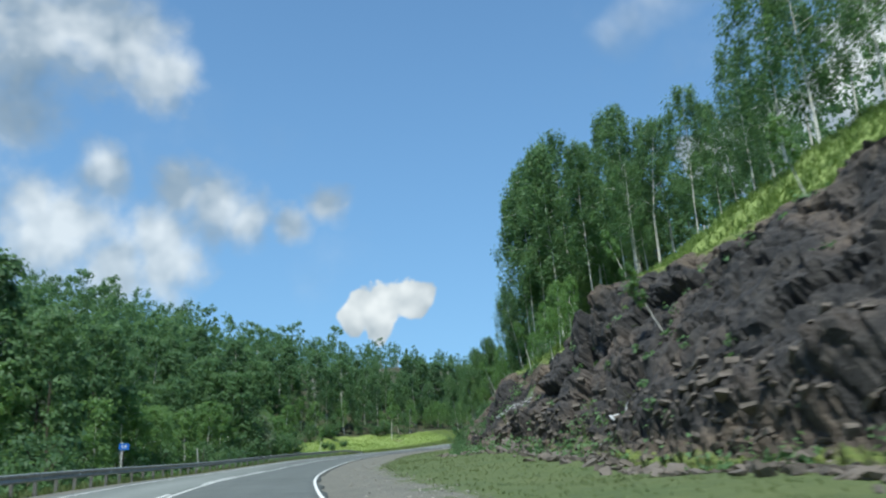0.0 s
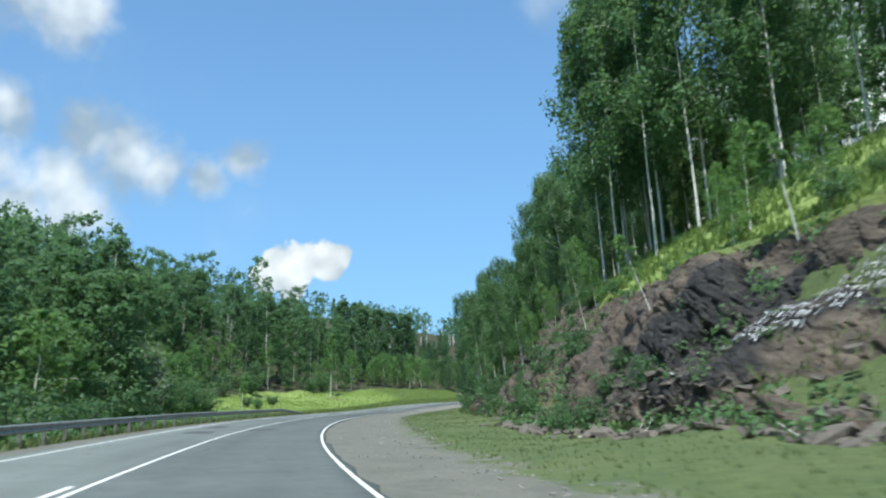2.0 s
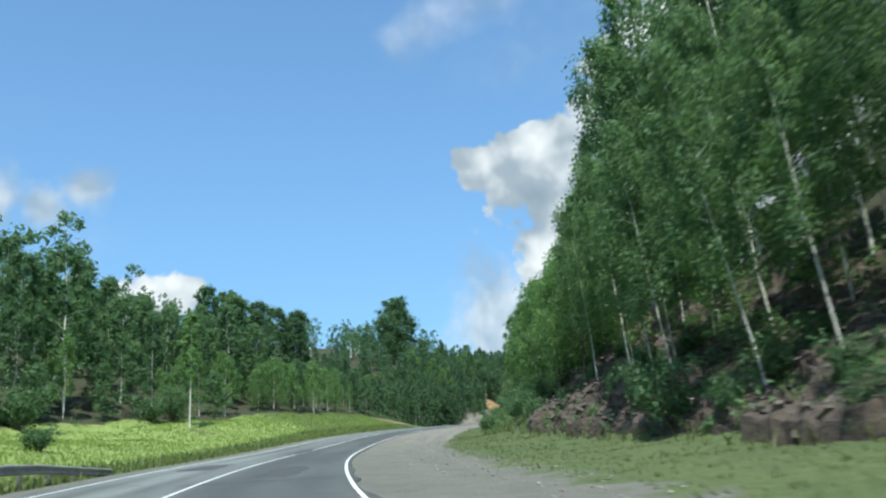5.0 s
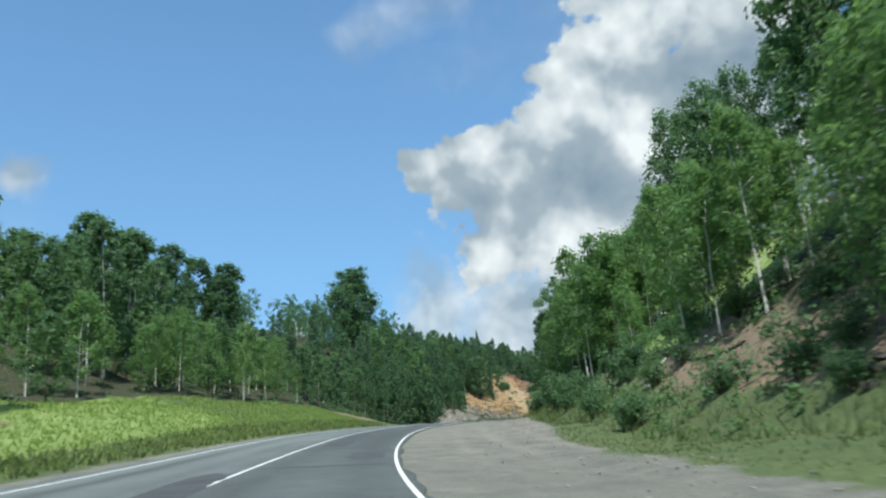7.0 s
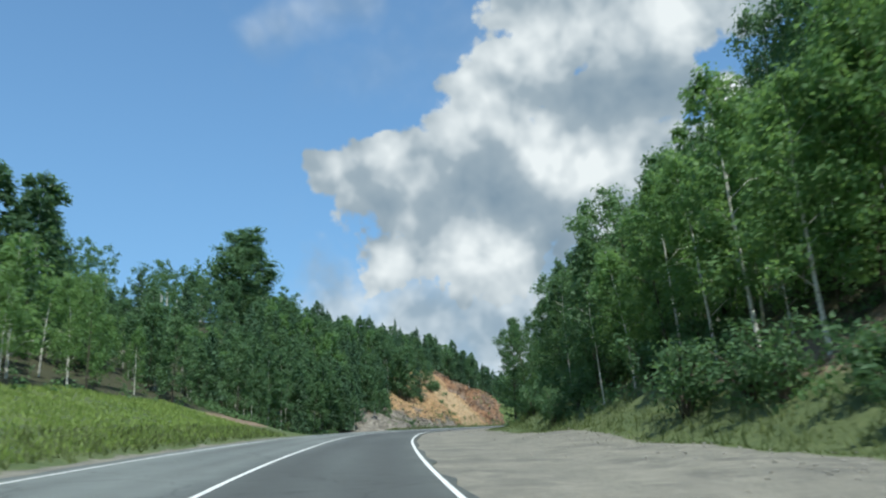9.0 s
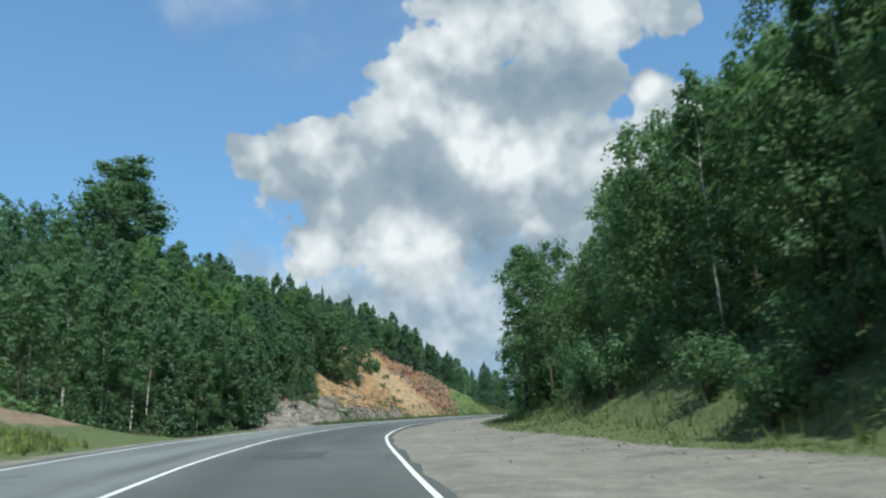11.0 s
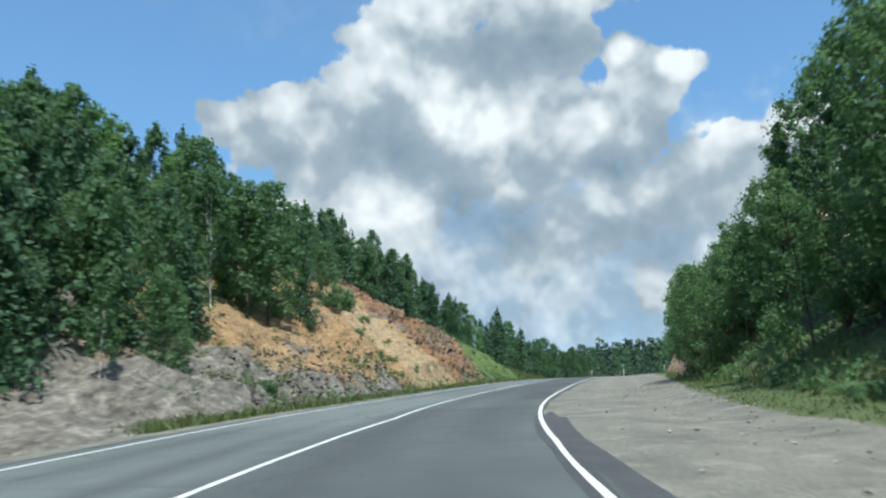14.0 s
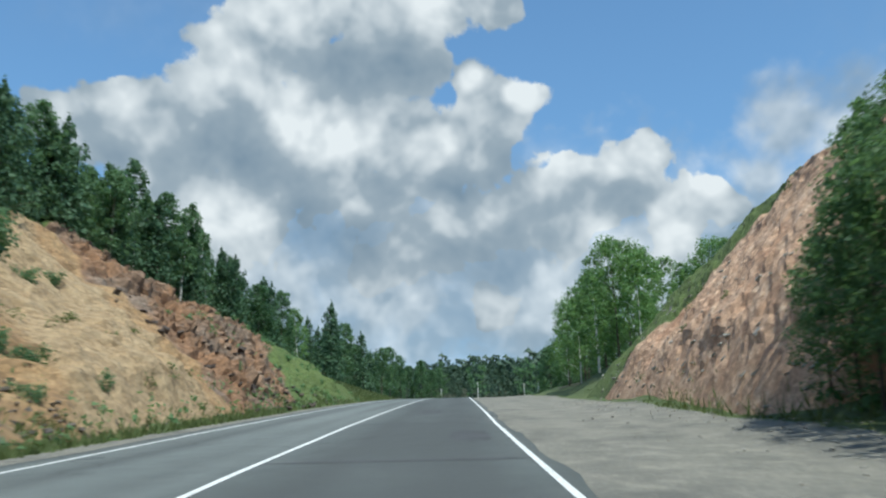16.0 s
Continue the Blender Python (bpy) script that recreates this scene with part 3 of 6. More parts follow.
# ---- the road's line: heading and level every 30 m from s = -30 ----
HEADINGS = [-21.7, -14.84, -8.87, -3.79, 2.82, 9.27, 16.07, 24.14, 27.72, 34.94, 47.96, 48.6, 48.8, 50, 55, 64, 75, 84, 88, 88]
LEVELS = [0.235, -0.002, -0.083, -0.278, -0.13, 0.04, 0.33, 1.222, 1.83, 2.29, 2.79, 3.29, 3.63, 3.72, 3.30, 2.4, 1.2, 0.2]


def knots(s, v):
    v = np.asarray(v)
    u = np.clip((np.asarray(s, dtype=float) + 30.0) / 30.0, 0, len(v) - 1.0001)
    i = np.floor(u).astype(int)
    f = u - i
    p0, p1, p2, p3 = v[np.clip(i - 1, 0, None)], v[i], v[np.clip(i + 1, 0, len(v) - 1)], v[np.clip(i + 2, 0, len(v) - 1)]
    return 0.5 * (2 * p1 + (p2 - p0) * f + (2 * p0 - 5 * p1 + 4 * p2 - p3) * f * f + (3 * p1 - p0 - 3 * p2 + p3) * f ** 3)


LINE_S = np.arange(-400.0, 2400.0, 0.5)
_h = np.radians(knots(LINE_S, HEADINGS))
_m = (_h[1:] + _h[:-1]) / 2
LINE_X, LINE_Y = (np.concatenate([[0], np.cumsum(f(_m) * 0.5)]) for f in (np.sin, np.cos))
LINE_X, LINE_Y = LINE_X - LINE_X[800], LINE_Y - LINE_Y[800]


def level(s):
    return knots(s, LEVELS)


def drift(s):
    return np.interp(s, (165, 200, 225, 240, 252, 272, 290), (0, -0.25, -0.5, -0.34, -0.38, -0.68, -0.95))


def plan(s, d):
    d = d + drift(s)
    x, y, h = (np.interp(s, LINE_S, v) for v in (LINE_X, LINE_Y, _h))
    return x + d * np.cos(h), y - d * np.sin(h)


# ---- cross sections: distance from the line and height over the road, by station ----
RIGHT_NEAR = {
    -60: (10.5, 0.3, 19, 9, 26, 15, 60, 29, 120, 34),
    20: (11.5, 0.4, 19.5, 9.4, 26.5, 15.4, 60, 30, 120, 36),
    45: (12.5, 0.5, 17.9, 7.7, 26, 14.4, 60, 30, 120, 36),
    62: (12.3, 0.4, 16.9, 6.8, 24.5, 12.8, 60, 28, 120, 36),
    76: (11.8, 0.4, 16.5, 6.2, 26, 13, 60, 29, 120, 36)}
RIGHT_MIDDLE = {
    92: (11.3, 0.3, 17.3, 7.2, 30, 15, 60, 30, 120, 36),
    121: (10.8, 0.4, 18, 6.5, 30, 15, 60, 32, 120, 38),
    160: (9.8, 0.2, 18, 6.5, 30, 15, 60, 32, 120, 38),
    215: (8.6, 0.3, 17, 6, 28, 13, 60, 28, 120, 34),
    262: (8, 0.3, 17, 6, 28, 12, 50, 20, 120, 28)}
RIGHT_AHEAD = {
    282: (7.8, 0.2, 15, 6.4, 22, 11, 40, 18, 120, 25),
    290: (7.6, 0.1, 14, 8.6, 18, 11, 40, 17, 120, 24),
    300: (7.6, 0.1, 14, 8.0, 18, 10.4, 40, 16, 120, 22),
    312: (7.8, 0.1, 14.2, 6.2, 19, 8.2, 40, 13, 120, 20),
    324: (8, 0.1, 14.5, 4.4, 20, 5.8, 40, 9, 120, 16),
    340: (9, 0.1, 15, 2.2, 24, 3.8, 40, 7, 120, 14),
    372: (9, 0, 15, 0.8, 24, 2, 40, 4, 120, 12),
    480: (9, -0.2, 15, -0.5, 24, -1, 40, -1, 120, 10)}
RIGHT = {**RIGHT_NEAR, **RIGHT_MIDDLE, **RIGHT_AHEAD}
LEFT_NEAR = {
    -60: (8.6, -0.1, 12, -2, 30, -2, 60, 7, 110, 32, 260, 62),
    80: (8.6, -0.1, 12, -1.6, 30, -1, 60, 7, 110, 31, 260, 58),
    106: (8.6, -0.1, 12, -0.2, 30, 0.6, 60, 8, 110, 25, 260, 44),
    130: (8.8, 0, 14, 1, 30, 2.6, 60, 11, 110, 29, 260, 54),
    154: (8.6, 0.1, 12.4, 0.7, 24, 2.2, 55, 10.4, 110, 30, 260, 55),
    180: (8, 0.1, 13, 1.7, 22, 3.7, 50, 11.6, 110, 29, 260, 53)}
LEFT_MIDDLE = {
    205: (7.6, 0.1, 14, 2.1, 23, 4.3, 50, 13.6, 110, 29, 260, 50),
    228: (7.8, 0, 13, 1.2, 22, 4.5, 50, 14, 110, 29, 260, 46),
    238: (8, -0.1, 12, -0.6, 22, 3.6, 48, 14, 110, 29, 260, 42),
    256: (8, -0.1, 13, -0.3, 22, 6.6, 45, 15, 110, 30, 260, 36),
    264: (8, 0, 13, 1.2, 21.5, 7.6, 45, 16, 110, 30, 260, 36),
    285: (8, 0, 14, 4.0, 20, 8.6, 45, 17, 110, 30, 260, 36),
    305: (8, 0, 14, 3.9, 22, 10.0, 45, 17, 110, 28, 260, 34),
    316: (8, 0, 15, 4.4, 22, 9.4, 45, 15, 110, 24, 260, 32)}
LEFT_AHEAD = {
    328: (8, 0, 13, 3.2, 20, 7.2, 40, 12, 110, 20, 260, 30),
    346: (8, 0, 12, 1.8, 18, 3.8, 40, 8, 110, 15, 260, 26),
    372: (8, 0, 12, 1, 18, 2, 40, 4, 110, 12, 260, 24),
    480: (8, -0.2, 12, -0.5, 18, -1, 40, -1, 110, 3, 260, 8)}
LEFT = {**LEFT_NEAR, **LEFT_MIDDLE, **LEFT_AHEAD}


def section(table, s):
    keys = sorted(table)
    rows = np.array([table[k] for k in keys], dtype=float)
    return np.array([np.interp(s, keys, rows[:, c]) for c in range(rows.shape[1])])


def over_road(s, d):
    """Height of the land over the road's level."""
    s, d = np.broadcast_arrays(np.asarray(s, dtype=float), np.asarray(d, dtype=float))
    out = np.zeros(s.shape)
    for table, sign in ((RIGHT, 1), (LEFT, -1)):
        r = section(table, s)
        px, py = 5.5 if sign > 0 else 7.4, 0.0
        a = d * sign
        for c in range(0, len(r), 2):
            qx, qy = r[c], r[c + 1]
            f = np.clip((a - px) / np.maximum(qx - px, 0.01), 0, 1)
            out = np.where((a > px), py + (qy - py) * f, out)
            px, py = qx, qy
    return out


def height(s, d):
    s, d = np.broadcast_arrays(np.asarray(s, dtype=float), np.asarray(d, dtype=float))
    a = np.abs(d + 2.4)
    rough = np.clip((a - 8.0) / 12, 0, 1)
    far = np.clip((s - 480) / 500, 0, 1)
    return level(s) + over_road(s, d) + rough * (fbm(s * 0.09, d * 0.09, 4, 3) * 1.5 + fbm(s * 0.6, d * 0.6, 3, 9) * 0.4) + far * far * 8 - 0.06 * (a < 7.5)


def at(s, d, up=0.0):
    x, y = plan(s, d)
    return Vector((float(x), float(y), float(height(s, d)) + up))


def band(v, a, b, soft):
    return np.clip((v - a) / soft, 0, 1) * np.clip((b - v) / soft, 0, 1)


# gravel's outer edge on the right
GRAVEL_S, GRAVEL_D = (-60, 40, 62, 80, 112, 140, 160, 175, 200, 222, 236, 260, 285, 300, 340, 400), (4.4, 4.7, 4.9, 5.6, 5.4, 6.0, 6.9, 8.4, 8.4, 6.2, 6.0, 6.0, 6.8, 7.2, 7.6, 6.0)


def gravel_edge(s):
    return np.interp(s, GRAVEL_S, GRAVEL_D)


CUT_S, CUT_E = (254.0, 340.0), (282.0, 320.0)     # stretches of the bare slopes on the left and on the right
ROCK_S = (-30.0, 72.0)


def build_ground():
    ss = np.concatenate([np.arange(-300, -60, 12), np.arange(-60, 0, 3), np.arange(0, 360, 1.2), np.arange(360, 480, 4), np.arange(480, 900, 20), np.arange(900, 2301, 100)])
    dd = np.concatenate([-np.geomspace(1500, 46, 34), np.arange(-44, -20, 1.5), np.arange(-20, -6.4, 0.6), [-6, -3, 0, 1.4], np.arange(2.0, 13, 0.5), np.arange(13, 40, 1.5), np.arange(40, 131, 6)])
    S, D = np.meshgrid(ss, dd, indexing="ij")
    Z = height(S, D)
    # the land lies behind the rock face and the bare slopes
    r, l = section(RIGHT, S), section(LEFT, S)
    Z = Z - 1.3 * band(S, ROCK_S[0], ROCK_S[1], 3) * band(D, r[0] + 0.6, r[2] + 0.2, 1.2)
    Z = Z - 0.6 * band(S, *CUT_E, 3) * band(D, r[0] + 0.3, r[4] - 1, 1.2)
    Z = Z - 0.6 * band(S, *CUT_S, 3) * band(-D, l[0] + 0.3, l[4] - 1, 1.2)
    X, Y = plan(S, D)
    n, m = S.shape
    idx = np.arange(n * m).reshape(n, m)
    faces = np.stack([idx[:-1, :-1], idx[:-1, 1:], idx[1:, 1:], idx[1:, :-1]], -1).reshape(-1, 4)
    ge = gravel_edge(S)
    gravel = np.clip(0.5 + (ge - D) * np.interp(S, (130, 165), (0.22, 0.8)), 0, 1) * (D > -2.4) + np.clip(0.5 + (D + np.interp(S, (0, 90, 130, 400), (7.9, 8.0, 7.4, 7.4))) * 0.8, 0, 1) * (D <= -2.4)
    meadow = band(S, 96, 190, 14) * band(-D, 8.2, 34, 3) + band(S, -40, 104, 6) * band(D, r[2] - 0.5, np.interp(S, (74, 84, 104), (40, 26, 22)), 1.5) + band(S, 166, 190, 4) * band(D, 12.5, 26, 2)
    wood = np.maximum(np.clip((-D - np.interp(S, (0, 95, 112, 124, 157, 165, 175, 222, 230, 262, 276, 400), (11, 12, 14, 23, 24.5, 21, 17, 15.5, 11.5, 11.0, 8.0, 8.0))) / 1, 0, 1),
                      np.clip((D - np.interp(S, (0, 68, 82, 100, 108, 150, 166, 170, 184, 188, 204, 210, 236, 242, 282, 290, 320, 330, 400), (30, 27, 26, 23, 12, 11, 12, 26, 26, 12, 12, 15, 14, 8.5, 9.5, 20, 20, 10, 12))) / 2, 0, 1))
    soil = band(S, 72, 200, 6) * band(D, 11, 17, 1.5) * (0.35 + 0.9 * fbm(S * 0.08, D * 0.15, 3, 5)) + band(S, 219, 233, 4) * band(-D, 9.5, 15, 1.5) * 0.75 + band(S, 161.5, 165, 1) * band(-D, 13, 16, 0.8) * 0.9 + band(S, 146, 215, 8) * band(D, 10.8, 15, 1.5) * 0.5
    me = mesh("ground", np.stack([X, Y, Z], -1).reshape(-1, 3), faces, GROUND, True,
              {"gravel": gravel, "meadow": meadow, "wood": wood, "soil": np.clip(soil, 0, 1),
               "dull": np.interp(S, (130, 170), (1, 0)), "track": sum(np.exp(-((D - c - 0.5 * fbm(S * 0.02, D * 0, 2, 8)) / 0.3) ** 2) for c in (3.2, 4.8, 6.3)) * np.clip(0.6 + 1.4 * fbm(S * 0.07, D * 0.2, 3, 12), 0, 1)})
    tagged(new("ground", me), "grassy hillside ground with gravel shoulders and forest floor", "ground", kind="structure")


def strip(name, s0, s1, edges, mat, up, step=1.0, thick=0.0, worn=False):
    """A ribbon along the road between two offsets; edges(s) gives (d0, d1)."""
    ss = np.arange(s0, s1 + step * 0.5, step)
    d0, d1 = edges(ss)
    cols = 17 if worn else 2
    S = np.repeat(ss[:, None], cols, 1)
    T = np.linspace(0, 1, cols)[None, :]
    D = d0[:, None] * (1 - T) + d1[:, None] * T
    X, Y = plan(S, D)
    Z = level(S) + up
    n, m = S.shape
    idx = np.arange(n * m).reshape(n, m)
    faces = np.stack([idx[:-1, :-1], idx[1:, :-1], idx[1:, 1:], idx[:-1, 1:]], -1).reshape(-1, 4)[:, ::-1]
    verts = np.stack([X, Y, Z], -1).reshape(-1, 3)
    if thick:
        low = verts - np.array([0, 0, thick])
        rim = np.concatenate([idx[:, 0], idx[-1, 1:], idx[::-1, -1][1:], idx[0, ::-1][1:-1]])
        nxt = np.roll(rim, -1)
        side = np.stack([rim, nxt, nxt + n * m, rim + n * m], -1)
        verts, faces = np.concatenate([verts, low]), np.concatenate([faces, side])
    attrs = None
    if worn:
        # two wheel tracks in each lane
        w = sum(np.exp(-((D - c) / 0.33) ** 2) for c in (-4.9, -3.3, -1.35, 0.35)) * np.interp(S, (60, 100), (0.25, 0.6))
        w = w + 0.55 * band(D, -2.4, 1.3, 0.2) * np.interp(S, (60, 110), (0, 1))
        w = np.clip(w * (0.75 + 1.3 * fbm(S * 0.06, D * 0.4, 4, 2)), 0, 0.85)
        w = np.maximum(w, 0.25 * (D > 1.5) * np.clip(0.8 + fbm(S * 0.15, D, 3, 19), 0, 1))
        pale = np.interp(S, (200, 240), (0.45, 0.28)) * band(-D, 2.4, 6.4, 0.3) * (0.8 + fbm(S * 0.06, D * 0.5, 3, 6))
        attrs = {"worn": np.concatenate([w.ravel(), w.ravel()]), "pale": np.concatenate([pale.ravel(), pale.ravel()])}
    return mesh(name, verts, faces, mat, True, attrs)


def build_road():
    both = lambda a, b: (lambda s: (np.full(s.shape, a), np.full(s.shape, b)))
    tagged(new("road", strip("road", -300, 700, lambda s: (-6.3 + 0.16 * fbm(s * 0.7, s * 0, 3, 41), 1.60 + np.interp(s, (30, 45, 57, 75, 94, 112, 150, 178, 200, 212, 284), (0, .14, .13, 0, -.12, -.2, -.2, -.16, -.14, .03, 0)) + 0.20 * fbm(s * 0.8, s * 0, 3, 42)), ASPHALT, 0.0, 1.0, 0.12, True)), "worn grey asphalt two-lane road", "road", kind="structure")
    for name, a, b, s0, s1, label in (
            ("edge_line", 1.395, 1.485, -60, 600, "solid white edge line along the gravel shoulder"),
            ("edge_line", -5.805, -5.715, -60, 600, "solid white edge line along the outer lane"),
            ("centre_line", -2.45, -2.35, -60, 600, "solid white centre line")):
        shift = {"centre_line": lambda s: np.interp(s, (70, 85, 96, 112, 150, 178, 195, 211, 225, 244, 251, 259, 268, 280), (0, .1, .14, 0, .22, .34, .2, -.08, -.06, .08, .27, .5, .2, 0)),
                 "edge_line": lambda s: np.interp(s, (30, 45, 57, 75, 94, 112, 150, 178, 200, 212, 240, 252, 270, 284), (0, .14, .13, 0, -.12, -.2, -.2, -.16, -.14, .03, .04, .1, 0, -.06))}[name]
        if a < -5:
            shift = lambda s: 0 * s
        tagged(new(name, strip(name, s0, s1, lambda s: (a + shift(s), b + shift(s)), PAINT, 0.004)), label, "road marking", kind="structure")
    for s0, s1 in ((-20, 24.5), (31, 41), (46, 52)):
        tagged(new("centre_line", strip("centre_line", s0, s1, both(-2.70, -2.58), PAINT, 0.004)), "second white stripe of the centre line", "road marking", kind="structure")


def build_repairs():
    rng = random.Random(4)
    spots = [(76, -4.0, 3.0, 1.2), (79, -1.6, 2.2, 1.5), (83, -4.4, 3.5, 1.0), (116, -0.8, 0.5, 3.6), (121, -0.6, 7.0, 1.3), (128, -4.2, 6.0, 1.4), (140, -1.0, 0.45, 3.5), (146, -2.6, 9.0, 0.9),
             (152, -0.6, 0.5, 3.2), (156, 0.4, 3.0, 1.0), (161, -0.5, 0.5, 3.0), (165, -1.2, 5, 0.9), (172, -0.6, 0.6, 3.0)]
    spots += [(214, -0.8, 2.4, 1.5), (219, -0.7, 0.25, 3.4), (222, -0.5, 0.4, 3.6),
             (227, -1.3, 1.5, 1.0), (236, -0.6, 0.22, 3.6), (243, -0.9, 2.0, 1.6), (252, 1.7, 14.0, 0.7), (262, -0.6, 0.3, 3.5), (272, 0.9, 8.0, 1.0), (281, -0.5, 0.25, 3.6), (286, 0.6, 3.0, 0.8), (291, -0.5, 0.3, 3.5),
             (300, -0.6, 4, 0.9), (308, -0.5, 0.4, 3.4)]
    for s, d, length, width in spots:
        n = 22
        verts = []
        for i in range(n):
            a = 2 * math.pi * i / n
            sq = 1 / max(abs(math.cos(a)), abs(math.sin(a))) ** 0.8
            r = sq * (0.85 + 0.3 * rng.random())
            ss, dd = s + 0.5 * length * r * math.cos(a), d + 0.5 * width * r * math.sin(a)
            x, y = plan(ss, dd)
            verts.append((float(x), float(y), float(level(ss)) + (0.0035 if dd < 1.9 else -0.05)))
        me = mesh("asphalt_patch", verts, [list(range(n))[::-1]], PATCH)
        tagged(new("asphalt_patch", me), "dark repaired patch or sealed crack in the asphalt", "road patch", kind="structure")


def face_surface(s0, s1, ds, v0, v1, dv, table, sign, lo, hi, relief, attrs, out=0.0):
    """A bare slope between two points of the cross section, pushed out by relief(s, v, run)."""
    ss, vv = np.arange(s0, s1 + ds / 2, ds), np.arange(v0, v1 + dv / 2, dv)
    S, V = np.meshgrid(ss, vv, indexing="ij")
    r = section(table, S)
    a0, z0, a1, z1 = r[lo], r[lo + 1], r[hi], r[hi + 1]
    A, H = a0 + (a1 - a0) * V, z0 + (z1 - z0) * V
    if hi - lo == 4:
        am, zm = r[lo + 2], r[lo + 3]
        A = np.where(V < 0.5, a0 + (am - a0) * V * 2, am + (a1 - am) * (V - 0.5) * 2)
        H = np.where(V < 0.5, z0 + (zm - z0) * V * 2, zm + (z1 - zm) * (V - 0.5) * 2)
    nx, nz = -(z1 - z0), (a1 - a0)
    ln = np.sqrt(nx * nx + nz * nz)
    run = ln * V
    push = relief(S, V, run) + out
    A, H = A + nx / ln * push, H + nz / ln * push
    A[:, 0], H[:, 0] = np.minimum(A[:, 0], A[:, 1]) - 0.1, -1.6
    X, Y = plan(S, sign * A)
    Z = level(S) + H
    n, m = S.shape
    idx = np.arange(n * m).reshape(n, m)
    faces = np.stack([idx[:-1, :-1], idx[:-1, 1:], idx[1:, 1:], idx[1:, :-1]], -1).reshape(-1, 4)
    if sign < 0:
        faces = faces[:, ::-1]
    return np.stack([X, Y, Z], -1), faces, attrs(S, V, run), S, V


def fade(s, a, b, soft):
    return np.clip((s - a) / soft, 0, 1) * np.clip((b - s) / soft, 0, 1)


def rock_relief(S, V, run):
    # beds that dip along the road, broken into slabs
    u, w = S * 0.92 + run * 0.40, run * 0.92 - S * 0.40
    u, w = u + fbm(S * 0.5, run * 0.5, 3, 17) * 0.9, w + fbm(S * 0.4, run * 0.4, 3, 18) * 0.9
    # two buttresses with a gully of fallen earth between them
    gully = np.exp(-((S - 53.5 + 5 * (V - 0.5)) / 3.2) ** 2)
    big = fbm(S * 0.13, run * 0.20, 3, 21) * 2.2 - 0.5 * np.exp(-((S - 61) / 4.5) ** 2) + 0.8 * np.exp(-((S - 44) / 6.0) ** 2) * np.clip(V * 1.8, 0, 1) - 1.7 * gully
    b1, j1 = blocks(u * 0.30, w * 0.5, 4)
    b2, j2 = blocks(u * 0.8, w * 1.7, 6)
    b3, j3 = blocks(u * 2.0, w * 4.2, 7)
    calm = 1 - 0.75 * np.exp(-((S - 59.5) / 3.5) ** 2) * (V > 0.15)
    p = big + calm * ((b1 - 0.5) * 1.05 + (b2 - 0.5) * 0.30 + (b3 - 0.5) * 0.07 - 0.2 * (j1 < 0.06) - 0.08 * (j2 < 0.1)) + fbm(S * 3.0, run * 3.0, 3, 31) * 0.06
    foot = np.clip(V / 0.22, 0, 1)
    foot = foot * foot * (3 - 2 * foot)
    scree = np.clip(1 - np.abs(V - 0.1) / 0.16, 0, 1) * (0.35 + fbm(S * 0.3, run * 0.3, 3, 41) * 0.9)
    p = (p + 0.75) * foot + scree + (1 - foot) * ((b2 - 0.5) * 0.35 + (b3 - 0.5) * 0.25)
    return p * fade(S, ROCK_S[0], ROCK_S[1], 6) * (0.35 + 0.65 * np.clip((1.06 - V) / 0.2, 0, 1)) - 0.5 * (1 - fade(S, ROCK_S[0], ROCK_S[1], 3))


def build_cliff():
    P, F, A, S, V = face_surface(ROCK_S[0], ROCK_S[1], 0.17, -0.03, 1.04, 0.0125, RIGHT, 1, 0, 2, rock_relief,
                                 lambda S, V, run: {
        "turf": np.clip((V - 0.9) * 6, 0, 1) + 0.62 * np.clip((0.05 - V) * 20, 0, 1) + 0.5 * np.exp(-((S - 53.0 + 5 * (V - 0.5)) / 2.4) ** 2) * (V > 0.62),
        "tan": 0.62 * np.exp(-((S - 54.0 + 7 * (V - 0.5)) / 3.6) ** 2) * (V < 0.75) + 0.5 * np.clip((V - 0.72) * 6, 0, 1) + 0.45 * np.clip((0.16 - V) * 8, 0, 1) + 0.8 * np.clip((S - 64) / 5, 0, 1) * np.clip((V - 0.4) * 4, 0.3, 1) + 0.28 * np.exp(-((S - 52) / 7) ** 2) + 0.16})
    cliff = tagged(new("rock_face", mesh("rock_face", P.reshape(-1, 3), F, DARK_ROCK, False, A)), "dark layered rock cutting with broken ledges beside the road", "rock face", kind="structure")
    return P, S, V


def build_brown_outcrop():
    def relief(S, V, run):
        u, w = S * 0.95 + run * 0.3, run * 0.95 - S * 0.3
        b1, j1 = blocks(u * 0.6, w * 0.9, 14)
        b2, j2 = blocks(u * 1.7, w * 2.4, 16)
        p = fbm(S * 0.13, run * 0.2, 3, 51) * 2.2 + (b1 - 0.5) * 0.9 + (b2 - 0.5) * 0.4 - 0.3 * (j1 < 0.08) + fbm(S * 2, run * 2, 3, 61) * 0.2
        return p * 0.6 + 0.25 - 0.9 * (1 - fade(S, 66, 150, 6)) - 0.8 * np.clip(0.25 - V, 0, 1) - 1.0 * np.clip(V - 0.9, 0, 1)
    P, F, A, S, V = face_surface(66, 152, 0.3, 0.0, 1.06, 0.035, RIGHT, 1, 0, 2, relief, lambda S, V, run: {})
    tagged(new("rock_outcrop", mesh("rock_outcrop", P.reshape(-1, 3), F, BROWN_ROCK)), "reddish brown rock outcrop breaking through the wooded slope", "rock outcrop", kind="structure")
    return P, S, V


